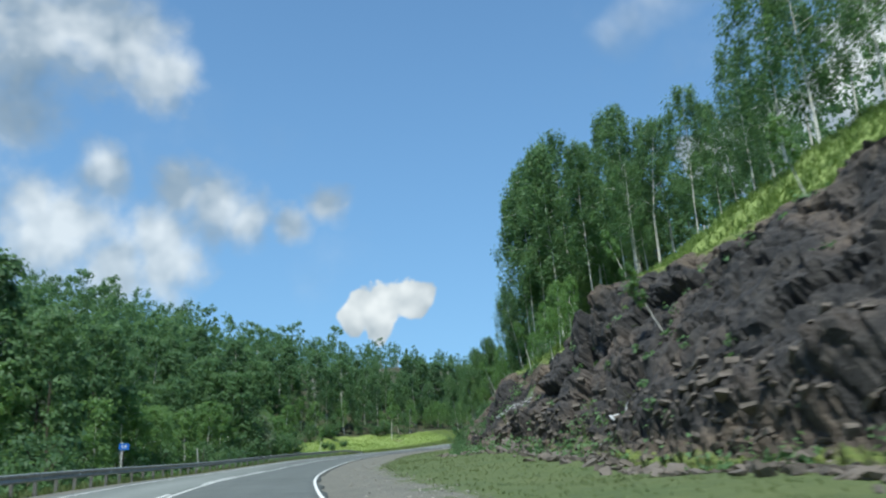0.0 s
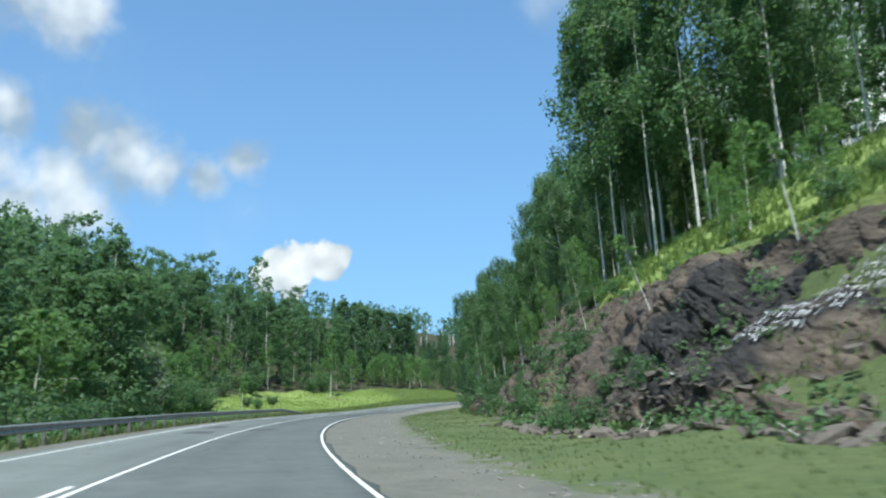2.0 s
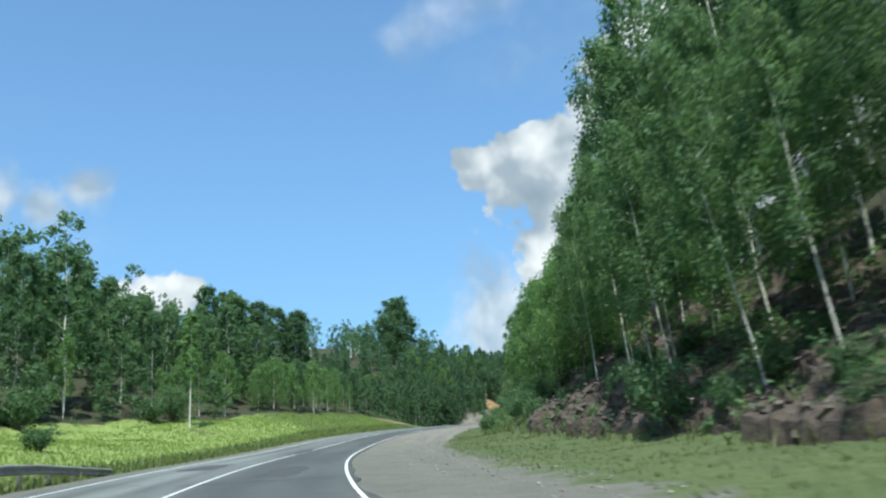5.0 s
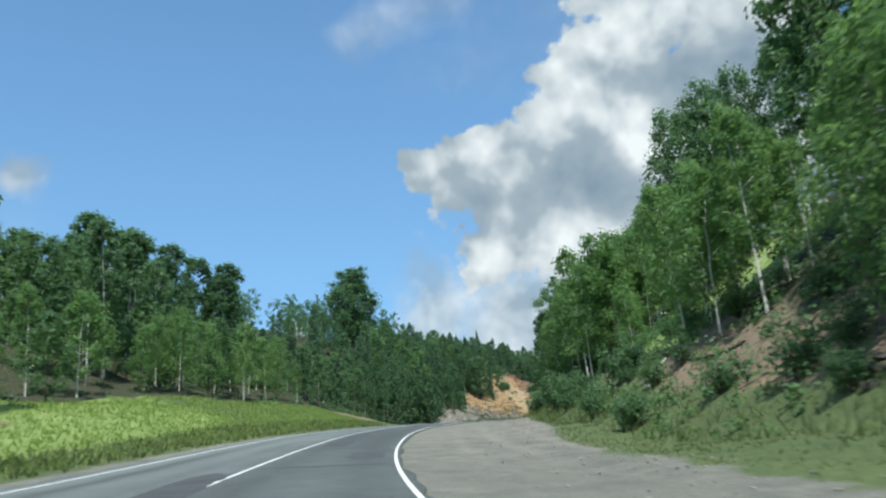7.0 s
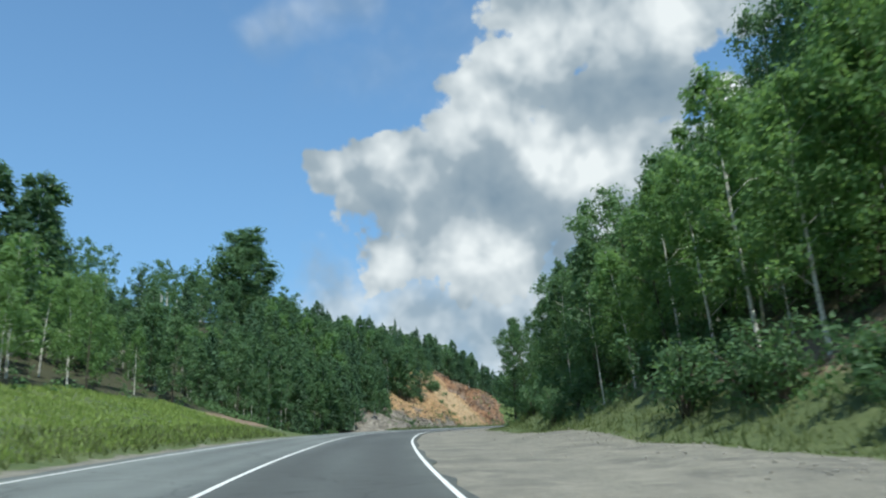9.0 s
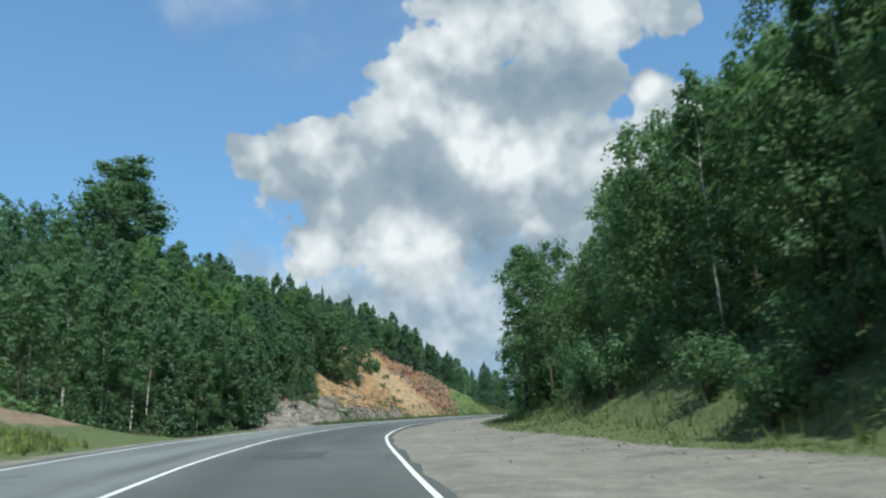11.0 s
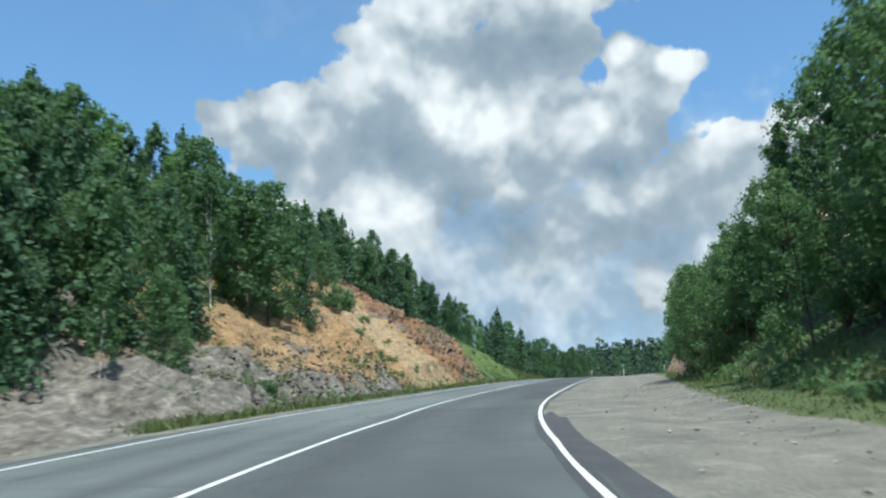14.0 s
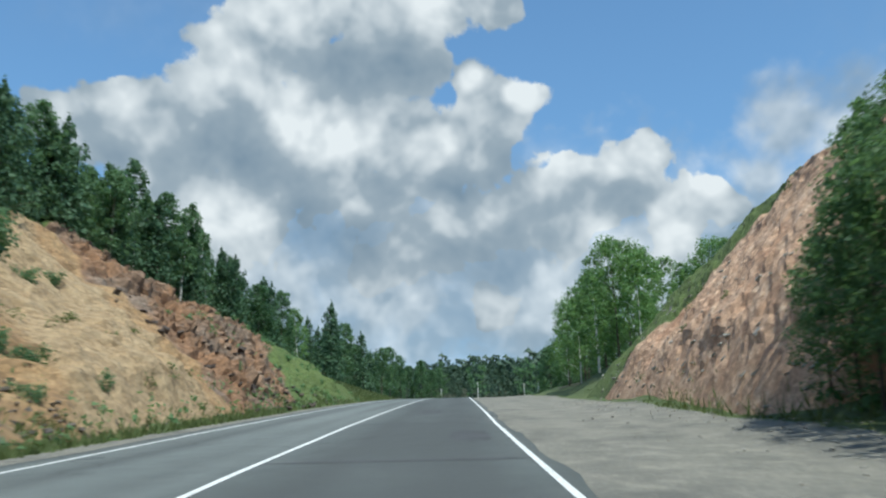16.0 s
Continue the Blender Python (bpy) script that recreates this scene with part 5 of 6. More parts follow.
# left: forest edge behind the guardrail and round the meadow
edge = lambda s: float(np.interp(s, (-60, 92, 112, 122, 130, 157, 165, 175, 222, 229, 245, 255, 264, 286, 293, 299, 306, 316, 345, 352), (12, 12.5, 13, 20, 23.5, 24.5, 21, 17, 15.5, 12.6, 12.4, 12.6, 13.0, 14.2, 15.8, 19, 21, 20, 17, 11.5)))
scatter(R, 76, -5, 98, -22, -12, 1.9, ("mid_d", "young_c", "mid_c", "mid_d"), (0.55, 0.9), 0, lambda s, d: -d > edge(s))
scatter(R, 14, 98, 118, -20, -12, 1.9, ("mid_d", "young_c"), (0.45, 0.7), 0, lambda s, d: -d > edge(s))
scatter(R, 140, -10, 168, -46, -20, 2.9, ("mid_a", "mid_b", "mid_c", "mid_b"), (0.78, 1.02), 0, lambda s, d: -d > edge(s) + 3)
scatter(R, 26, 168, 200, -46, -22, 2.8, ("mid_a", "mid_b", "mid_c"), (0.58, 0.76), 0, lambda s, d: -d > edge(s) + 3)
scatter(R, 64, 112, 226, -32, -15, 2.2, ("mid_d", "young_a", "dark_a", "mid_d", "young_c"), (0.5, 0.82), 0, lambda s, d: edge(s) < -d < edge(s) + 7)
scatter(R, 84, 226, 264, -24, -12.2, 1.5, ("dark_a", "dark_b", "pine", "mid_d", "dark_a", "dark_b"), (0.5, 0.78), 2, lambda s, d: -d > edge(s))
scatter(R, 34, 245, 285, -44, -21, 2.2, ("dark_a", "pine", "dark_a", "dark_b"), (0.7, 0.92), 0, lambda s, d: -d > edge(s))
scatter(R, 70, 192, 256, -46, -21, 2.0, ("dark_a", "dark_a", "pine", "mid_d"), (0.5, 0.7), 0, lambda s, d: -d > edge(s))
scatter(R, 40, 258, 285, -26, -12.5, 1.8, ("pine", "dark_a", "mid_d", "dark_b", "dark_a"), (0.68, 0.95), 0, lambda s, d: -d > edge(s))
scatter(R, 34, 252, 289, -19, -11.8, 1.2, ("dark_a", "dark_b", "pine", "dark_a"), (0.45, 0.75), 0, lambda s, d: -d > edge(s))
scatter(R, 9, 252, 268, -13.8, -11.0, 1.2, ("dark_b", "dark_a"), (0.3, 0.5), 0)
scatter(R, 40, 285, 305, -40, -15, 1.8, ("pine", "dark_a", "mid_d", "dark_b", "dark_a"), (0.5, 0.68), 0, lambda s, d: -d > edge(s))
scatter(R, 84, 305, 352, -40, -15, 1.8, ("pine", "dark_a", "mid_d", "dark_b", "dark_a"), (0.66, 0.9), 0, lambda s, d: -d > edge(s))
scatter(R, 40, 304, 346, -27, -17, 1.5, ("pine", "dark_a", "pine", "dark_b"), (0.6, 0.8), 0, lambda s, d: -d > edge(s))
scatter(R, 90, 346, 430, -40, -11.5, 2.2, ("pine", "dark_a", "pine", "dark_a"), (0.7, 0.98))
for s, d, k in ((228, -31, .86), (231, -32.5, .8), (226.5, -33.5, .84), (218, -33, .86), (214.5, -34, .9), (211, -33, .86), (216, -37, .9), (207, -36, .86), (222, -36, .7)):
    plant("mid_b", s, d, k, 0, R, 1.35)
plant("thin", 165, -16.3, 1.15, 0, R)
for s, d, k in ((233, -13.6, .8), (236, -13.2, .75), (240, -13.4, .8), (243.5, -13.0, .75), (247.5, -13.6, .85), (248.6, -13.1, .8), (250, -13.0, .82), (252, -13.8, .75), (245, -14.8, .9), (254.5, -13.3, .7)):
    plant("dark_b", s, d, k, 1, R)
plant("spruce", 326.5, -36.2, 0.9, 0, R, 0.35)
plant("spruce", 328.4, -36.8, 0.84, 0, R, 0.35)
scatter(R, 8, 350, 420, -45, -20, 4, ("spruce",), (0.7, 1.0))
plant("aspen", 281, -44.2, 1.05, 0, R, 1.75)
plant("aspen", 277, -42.4, 0.86, 0, R, 1.3)
plant("aspen", 285, -46, 1.0, 0, R, 1.4)
plant("willow", 98, -13.2, 0.9, 0, R)
plant("sapling", 117, -11, 1.0, 0, R)
# bushes along the foot of the right slope
scatter(R, 34, 78, 150, 11, 14.5, 1.0, ("bush_a", "bush_b", "bush_b"), (0.5, 1.0))
scatter(R, 34, 150, 285, 9.4, 13, 1.0, ("bush_a", "bush_b"), (0.6, 1.2), 0, lambda s, d: d > gravel_edge(s) + 1.5)
scatter(R, 24, 84, 106, 13.2, 17, 1.0, ("bush_a", "young_b", "bush_b", "young_a"), (0.35, 0.65), 4)
scatter(R, 26, 84, 128, 28, 38, 2.2, ("young_c", "young_b", "mid_c"), (0.6, 0.95), 2)
scatter(R, 20, 66, 92, 11.2, 14.2, 0.8, ("bush_a", "bush_b", "bush_a"), (0.4, 0.75))
scatter(R, 7, 54, 72, 17.2, 20, 1.3, ("bush_a", "young_b", "young_a"), (0.4, 0.7))
scatter(R, 12, 74, 98, 16.5, 22, 1.3, ("bush_a", "young_b", "bush_b"), (0.3, 0.6))
scatter(R, 22, 268, 345, -17, -8.6, 1.2, ("bush_b", "bush_b", "bush_a"), (0.3, 0.6))
scatter(R, 46, 8, 168, -28, -11, 1.6, ("bush_a", "bush_a", "bush_b"), (1.0, 1.9), 0, lambda s, d: edge(s) - 1.0 < -d < edge(s) + 1.8)
scatter(R, 3, 126, 136, -14, -12, 1.0, ("bush_b",), (0.5, 0.8))
# bushes that cling to the bare slope
SLOPE = random.Random(5)
for s, d, k in ((295.6, -15.8, 1.5), (296.6, -15.9, 1.2), (291.5, -13.1, .6), (300, -15.5, .5), (291, -9.2, .55), (289, -10.2, .5), (287.2, -9.1, .4), (286.6, -10, .45)):
    plant("bush_b", s, d, k, 0, SLOPE)
set_out()


def build_forest():
    """The wooded hills farther off, as one object: crowns and stems past counting."""
    rng = np.random.default_rng(40)
    protos = []
    for seed, h, w, point in ((31, 16, 3.6, .05), (32, 17, 3.2, .2), (33, 14, 3.8, .0), (34, 13, 2.4, .85)):
        r = np.random.default_rng(seed)
        f = r.random(40)
        a = r.random(40) * 6.283
        prof = np.sqrt(np.maximum(0.03, 1 - ((f - 0.42) / 0.62) ** 2)) * (1 - point) + (1 - f) * point
        reach = w * prof * (0.4 + 0.7 * r.random(40))
        c = np.stack([np.cos(a) * reach, np.sin(a) * reach, h * (0.25 + 0.72 * f)], 1)
        v, q = leaves(r, c, np.repeat([[w * .26, w * .26, w * .26]], 40, 0), 14, 0.54, 0.2)
        protos.append(v.reshape(-1, 3, 3))
    crowns, tones, stems, ahead = [], [], [], []
    cells = set()
    tries = 0
    while len(crowns) + len(ahead) < 1250 and tries < 60000:
        tries += 1
        u = rng.random()
        if u < 0.62:
            s, d = rng.uniform(-30, 330), -44 - 150 * rng.random() ** 1.3
        elif u < 0.92:
            s, d = 425 + 330 * rng.random() ** 1.5, rng.uniform(-190, 60)
        else:
            s, d = rng.uniform(-20, 330), rng.uniform(42, 80)
        if s > 430 and abs(d) < 9:
            continue
        x, y = plan(s, d)
        key = (int(x // 3.7), int(y // 3.7))
        if key in cells:
            continue
        cells.add(key)
        k = rng.integers(0, 4)
        if s < 220 and k == 3:
            k = rng.integers(0, 3)
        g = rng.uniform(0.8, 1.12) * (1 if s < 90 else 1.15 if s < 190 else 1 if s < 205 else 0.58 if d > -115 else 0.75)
        t = rng.uniform(0, 6.283)
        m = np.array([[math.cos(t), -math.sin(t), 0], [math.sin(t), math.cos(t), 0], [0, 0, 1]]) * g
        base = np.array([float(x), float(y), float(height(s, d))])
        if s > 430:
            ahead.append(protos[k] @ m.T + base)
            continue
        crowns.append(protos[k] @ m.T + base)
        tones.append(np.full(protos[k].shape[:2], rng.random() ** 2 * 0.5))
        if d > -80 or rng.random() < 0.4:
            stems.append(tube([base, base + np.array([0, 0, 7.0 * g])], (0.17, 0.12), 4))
    # the ridge far ahead
    far, tries, ridge = 0, 0, ahead
    while far < 620 and tries < 40000:
        tries += 1
        s, d = rng.uniform(440, 900), -20 - 420 * rng.random()
        x, y = plan(s, d)
        key = (int(x // 5.5), int(y // 5.5))
        dx, dy = float(x) - 120, float(y) - 215
        az, reach = math.degrees(math.atan2(dx, dy)), math.hypot(dx, dy)
        if key in cells or not (36 < az < 66 and 140 < reach < 640):
            continue
        cells.add(key)
        far += 1
        p = protos[rng.integers(0, 4)][::4]
        c = p.mean(axis=1, keepdims=True)
        base = np.array([float(x), float(y), float(height(s, d)) - 1])
        ridge.append(((p - c) * 2.4 + c) * rng.uniform(0.9, 1.25) + base)
    v = np.concatenate(crowns).reshape(-1, 3)
    f = np.arange(len(v)).reshape(-1, 3)
    forest = tagged(new("forest"), "dense mixed forest covering the hillside", "forest", kind="stuff")
    part("crown", mesh("crown", v, f, LEAF_BIRCH, False, {"tone": np.concatenate(tones)}), forest)["kind"] = "stuff"
    part("trunk", mesh("trunk", *join(stems), BIRCH_BARK, True), forest)["kind"] = "stuff"
    v = np.concatenate(ridge).reshape(-1, 3)
    # distance haze comes from this leaf colour alone
    tagged(new("far_forest", mesh("far_forest", v, np.arange(len(v)).reshape(-1, 3), HAZE_NEEDLE)), "forest on the ridge far ahead, its distance haze put into the colour", "forest", kind="stuff")


build_forest()


# ---- guardrail, signs ----
def build_guardrail():
    rail = tagged(new("guardrail"), "galvanised steel guardrail on posts along the outer shoulder", "guardrail")
    prof = [(0.0, .66), (.05, .645), (.08, .605), (.05, .565), (.0, .54), (.0, .49), (.05, .465), (.08, .425), (.05, .385), (.0, .37)]
    s, end, d = -30.0, 128.0, -7.75
    while s < end:
        e = min(s + 4.32, end)
        verts, faces = [], []
        n = len(prof)
        stations = [s, (s + e) / 2, e + 0.12]
        for i, q in enumerate(stations):
            drop = max(0.0, (q - 120) / 8) * 0.5
            for back in (0.0, -0.012):
                for o, z in prof:
                    x, y = plan(q, d + o + back)
                    verts.append((float(x), float(y), float(level(q)) + z - drop))
        w = 2 * n
        for i in range(2):
            for k in range(n - 1):
                a = i * w + k
                faces += [(a, a + 1, a + 1 + w, a + w), (a + n, a + n + w, a + n + 1 + w, a + n + 1)]
            for k in (0, n - 1):
                a = i * w + k
                faces.append((a, a + w, a + w + n, a + n))
        part("rail", mesh("rail", verts, faces, ZINC, True), rail)
        s = e
    s = -29.0
    while s < 126:
        drop = max(0.0, (s - 120) / 8) * 0.5
        x, y = plan(s, d - 0.10)
        bm = bmesh.new()
        h = float(np.interp(s, LINE_S, _h))
        bmesh.ops.create_cube(bm, size=1, matrix=Matrix.Translation((float(x), float(y), float(level(s)) - 0.01 - drop)) @ Matrix.Rotation(-h, 4, "Z") @ Matrix.Diagonal((0.12, 0.075, 1.28, 1)))
        bmesh.ops.bevel(bm, geom=bm.edges[:], offset=0.012, segments=1)
        me = bpy.data.meshes.new("post")
        bm.to_mesh(me), bm.free()
        me.materials.append(POST_STEEL)
        part("post", me, rail)
        if int(s) % 4 == 1:
            bm = bmesh.new()
            x, y = plan(s, d + 0.085)
            bmesh.ops.create_cube(bm, size=1, matrix=Matrix.Translation((float(x), float(y), float(level(s)) + 0.515 - drop)) @ Matrix.Rotation(-h, 4, "Z") @ Matrix.Diagonal((0.02, 0.09, 0.13, 1)))
            me = bpy.data.meshes.new("reflector")
            bm.to_mesh(me), bm.free()
            me.materials.append(WHITE_POST)
            part("reflector", me, rail, "white reflector plate")
        s += 2.16


def box(size, bevel=0.01):
    bm = bmesh.new()
    bmesh.ops.create_cube(bm, size=1, matrix=Matrix.Diagonal((*size, 1)))
    bmesh.ops.bevel(bm, geom=bm.edges[:], offset=bevel, segments=1)
    return bm


def solid(name, bm, mat, parent, m, label=""):
    me = bpy.data.meshes.new(name)
    bm.to_mesh(me), bm.free()
    me.materials.append(mat)
    ob = part(name, me, parent, label)
    ob.matrix_basis = m
    return ob


def build_marker():
    s, d = 43.0, -8.6
    x, y = plan(s, d)
    h = float(np.interp(s, LINE_S, _h))
    root = tagged(new("kilometre_marker"), "small blue kilometre plate on a pale post behind the guardrail", "road sign")
    root.matrix_basis = Matrix.Translation((float(x), float(y), float(level(s)) - 0.4)) @ Matrix.Rotation(-h, 4, "Z")
    bm = bmesh.new()
    bmesh.ops.create_cone(bm, segments=10, radius1=0.045, radius2=0.04, depth=2.3, cap_ends=True)
    solid("post", bm, WHITE_POST, root, Matrix.Translation((0, 0, 1.15)))
    plate = solid("plate", box((0.5, 0.03, 0.32)), SIGN_BLUE, root, Matrix.Translation((0.12, -0.06, 2.05)), "blue plate")
    for i in range(2):
        solid("stroke", box((0.05, 0.006, 0.17), 0.002), WHITE_POST, plate, Matrix.Translation((-0.07 + 0.14 * i, -0.019, 0)))
    # a bare stake beside it
    for s, d, tilt in ((43.6, -8.8, 4), (61, -8.5, -5), (62.3, -8.7, 6)):
        x, y = plan(s, d)
        st = tagged(new("stake"), "bare weathered wooden stake behind the guardrail", "stake")
        st.matrix_basis = Matrix.Translation((float(x), float(y), float(level(s)) - 0.5)) @ Matrix.Rotation(radians(tilt), 4, "Y")
        bm = bmesh.new()
        bmesh.ops.create_cone(bm, segments=8, radius1=0.04, radius2=0.025, depth=2.2, cap_ends=True)
        solid("pole", bm, DARK_BARK if tilt > 0 else WHITE_POST, st, Matrix.Translation((0, 0, 1.1)))


# ---- rock details ----
def face_point(s, v):
    """A point on the rock face, by metre along the road and share of its height."""
    P, S, V = CLIFF
    i, j = (s - S[0, 0]) / (S[1, 0] - S[0, 0]), (v - V[0, 0]) / (V[0, 1] - V[0, 0])
    i0, j0 = int(i), int(j)
    f, g = i - i0, j - j0
    return Vector((P[i0, j0] * (1 - f) + P[i0 + 1, j0] * f) * (1 - g) + (P[i0, j0 + 1] * (1 - f) + P[i0 + 1, j0 + 1] * f) * g)


def stroke(s0, v0, s1, v1, wide, mat, parent, out=0.10):
    """A sprayed bar that follows the rock from one point to another."""
    n = 4
    verts, faces = [], []
    ds, dv = s1 - s0, (v1 - v0) * 9
    ln = math.hypot(ds, dv) or 1
    px, pv = -dv / ln * wide / 2, ds / ln * wide / 2 / 9
    h = float(np.interp(s0, LINE_S, _h))
    off = Vector((-math.cos(h), math.sin(h), 0.45)).normalized() * out
    for i in range(n):
        f = i / (n - 1)
        for k in (-1, 1):
            verts.append(face_point(s0 + (s1 - s0) * f + k * px, v0 + (v1 - v0) * f + k * pv) + off)
    for i in range(n - 1):
        faces.append((2 * i, 2 * i + 1, 2 * i + 3, 2 * i + 2))
    part("stroke", mesh("stroke", verts, faces, mat), parent)


def build_graffiti():
    rng = random.Random(8)
    text = tagged(new("graffiti"), "rows of faded white sprayed writing on dark rock", "graffiti")
    for row in range(10):
        s, v = 57.0 + row * 0.42, 0.80 - row * 0.047
        for k in range(8 + row % 4):
            a = s + (k - 4) * 0.25 + rng.uniform(-.04, .04)
            if rng.random() < 0.85:
                stroke(a, v - 0.018, a + rng.uniform(-.05, .05), v + 0.02, 0.065, SPRAY_WHITE, text, 0.15)
            if rng.random() < 0.6:
                stroke(a, v + rng.uniform(-.015, .02), a + 0.17, v + rng.uniform(-.015, .02), 0.055, SPRAY_WHITE, text, 0.17)
            if rng.random() < 0.5:
                stroke(a + 0.14, v - 0.015, a + 0.15, v + 0.015, 0.05, SPRAY_WHITE, text, 0.16)
    for s, v, mat, label in ((62.5, 0.27, SPRAY_WHITE, "white sprayed scrawl low on the rock"), (28, 0.16, SPRAY_WHITE, "white sprayed scrawl low on the rock"), (50, 0.24, SPRAY_BLUE, "blue sprayed patch with white scrawl on the rock")):
        g = tagged(new("graffiti"), label, "graffiti")
        if mat is SPRAY_BLUE:
            for k in range(4):
                stroke(s - 0.6 + 0.36 * k, v - 0.06, s - 0.6 + 0.36 * k + rng.uniform(-.1, .1), v + 0.10, 0.38, mat, g, 0.08)
        for k in range(8):
            a, b = s + rng.uniform(-.8, .8), v + rng.uniform(-.08, .08)
            stroke(a, b, a + rng.uniform(-.5, .5), b + rng.uniform(-.06, .06), 0.07, SPRAY_WHITE, g, 0.13)


def stone_mesh(rng, size, flat=0.5):
    bm = bmesh.new()
    bmesh.ops.create_icosphere(bm, subdivisions=1, radius=1)
    for v in bm.verts:
        v.co *= 0.7 + 0.5 * rng.random()
        v.co = Vector((v.co.x * size, v.co.y * size * rng.uniform(0.75, 1.0), v.co.z * size * flat))
    return bm


def build_stones():
    rng = random.Random(12)
    shapes = []
    for k in range(6):
        bm = stone_mesh(rng, 1.0, 0.35 + 0.1 * (k % 3))
        me = bpy.data.meshes.new("boulder")
        bm.to_mesh(me), bm.free()
        me.materials.append(STONE)
        shapes.append(me)
    for k in range(70):
        s = rng.uniform(4, 78)
        d = float(section(RIGHT, s)[0]) + rng.uniform(-1.9, 0.2)
        ob = tagged(new("boulder", rng.choice(shapes)), "broken flat rock slab fallen at the cliff foot", "rock", "fallen rocks")
        g = rng.uniform(0.12, 0.42) * (1.6 if rng.random() < 0.12 else 1)
        ob.matrix_basis = Matrix.Translation(at(s, d, 0.15 * g)) @ Euler((rng.uniform(-.5, .5), rng.uniform(-.5, .5), rng.uniform(0, 6))).to_matrix().to_4x4() @ Matrix.Diagonal((g * 1.4, g, g, 1))
    # rubble and pebbles, past counting
    nrng = np.random.default_rng(5)
    base = []
    for k in range(5):
        bm = bmesh.new()
        bmesh.ops.create_cube(bm, size=1)
        for v in bm.verts:
            v.co *= 0.6 + 0.6 * rng.random()
        base.append((np.array([v.co[:] for v in bm.verts]), np.array([[v.index for v in f.verts] for f in bm.faces])))
        bm.free()

    def rubble(name, label, mat, spots, lo, hi):
        vs, fs, o = [], [], 0
        for s, d in spots:
            v, f = base[nrng.integers(0, 5)]
            g = nrng.uniform(lo, hi) * np.array([1.5, 1.0, 0.5])
            q = np.array(Euler(tuple(nrng.uniform(-0.6, 0.6, 2)) + (nrng.uniform(0, 6.28),)).to_matrix())
            p = at(s, d, 0.02)
            vs.append((v * g) @ q.T + np.array(p)), fs.append(f + o)
            o += len(v)
        tagged(new(name, mesh(name, np.concatenate(vs), np.concatenate(fs), mat)), label, "stones", kind="stuff")
    spots = []
    for k in range(1500):
        s = nrng.uniform(2, 80)
        spots.append((s, float(section(RIGHT, s)[0]) + nrng.normal() * 0.7 - 0.4))
    for k in range(700):
        s = nrng.uniform(78, 150)
        spots.append((s, nrng.uniform(11, 15.5)))
    rubble("rubble", "broken rock rubble along the slope foot", STONE, spots, 0.08, 0.38)
    for (P, S, V), n, lo, hi, s0, s1, v1, mat, label in (
            (OUTCROP, 1500, 0.08, 0.34, 92, 150, 0.75, STONE, "flat stone scree on the wooded slope"),
            (CLIFF, 900, 0.10, 0.45, 2, 76, 0.34, STONE, "dark broken slabs on the cliff ledges"),
            (CUT_LEFT, 1000, 0.06, 0.24, 266, 288, 0.5, STONE, "grey rubble on the bare slope"),
            (CUT_LEFT, 150, 0.12, 0.45, 302, 316, 0.7, BROWN_ROCK, "rusty rock blocks on the bare slope"),
            (CUT_RIGHT, 260, 0.06, 0.22, 286, 330, 0.5, PALE_STONE, "pale stones on the sand slope")):
        vs, fs, o = [], [], 0
        while len(vs) < n:
            i, j = nrng.integers(1, S.shape[0] - 1), nrng.integers(2, S.shape[1] - 1)
            if not (s0 < S[i, j] < s1 and V[i, j] < v1 * nrng.random() ** 0.5):
                continue
            v, f = base[nrng.integers(0, 5)]
            g = nrng.uniform(lo, hi) * (0.4 + 0.6 * nrng.random()) * np.array([1.6, 1.0, 0.42])
            q = np.array(Euler((nrng.uniform(-0.5, 0.5), nrng.uniform(0.0, 0.9), nrng.uniform(-0.6, 0.6) + 1.57)).to_matrix())
            vs.append((v * g) @ q.T + P[i, j]), fs.append(f + o)
            o += len(v)
        tagged(new("scree", mesh("scree", np.concatenate(vs), np.concatenate(fs), mat)), label, "stones", kind="stuff")
    spots = []
    for k in range(3000):
        s = nrng.uniform(10, 310)
        spots.append((s, float(gravel_edge(s)) - abs(nrng.normal()) * 1.6 + 0.5))
    spots = [(s, d) for s, d in spots if d > 2.2]
    rubble("pebbles", "scattered pale pebbles on the gravel shoulder", PALE_STONE, spots, 0.012, 0.05)
    spots = []
    for k in range(900):
        s = nrng.uniform(272, 335)
        spots.append((s, -8.0 - abs(nrng.normal()) * 0.8))
    rubble("rubble", "grey and ochre rubble at the bare slope foot", STONE, spots, 0.05, 0.28)


# ---- grass ----
def blades(name, label, mat, spots, lo, hi, wide):
    rng = np.random.default_rng(len(spots))
    s, d = np.asarray(spots).T
    n = len(s)
    x, y = plan(s, d)
    z = height(s, d)
    p = np.repeat(np.stack([x, y, z - 0.03], 1), 3, 0) + rng.normal(size=(3 * n, 3)) * np.array([0.09, 0.09, 0])
    h = rng.uniform(lo, hi, (3 * n, 1))
    a = rng.uniform(0, 6.283, 3 * n)
    side = np.stack([np.cos(a), np.sin(a), 0 * a], 1) * wide * (0.6 + 0.8 * rng.random((3 * n, 1)))
    tip = p + np.concatenate([rng.normal(size=(3 * n, 2)) * 0.35 * h, h], 1)
    verts = np.stack([p - side, p + side, tip], 1).reshape(-1, 3)
    tagged(new(name, mesh(name, verts, np.arange(9 * n).reshape(-1, 3), mat)), label, "grass", kind="stuff")


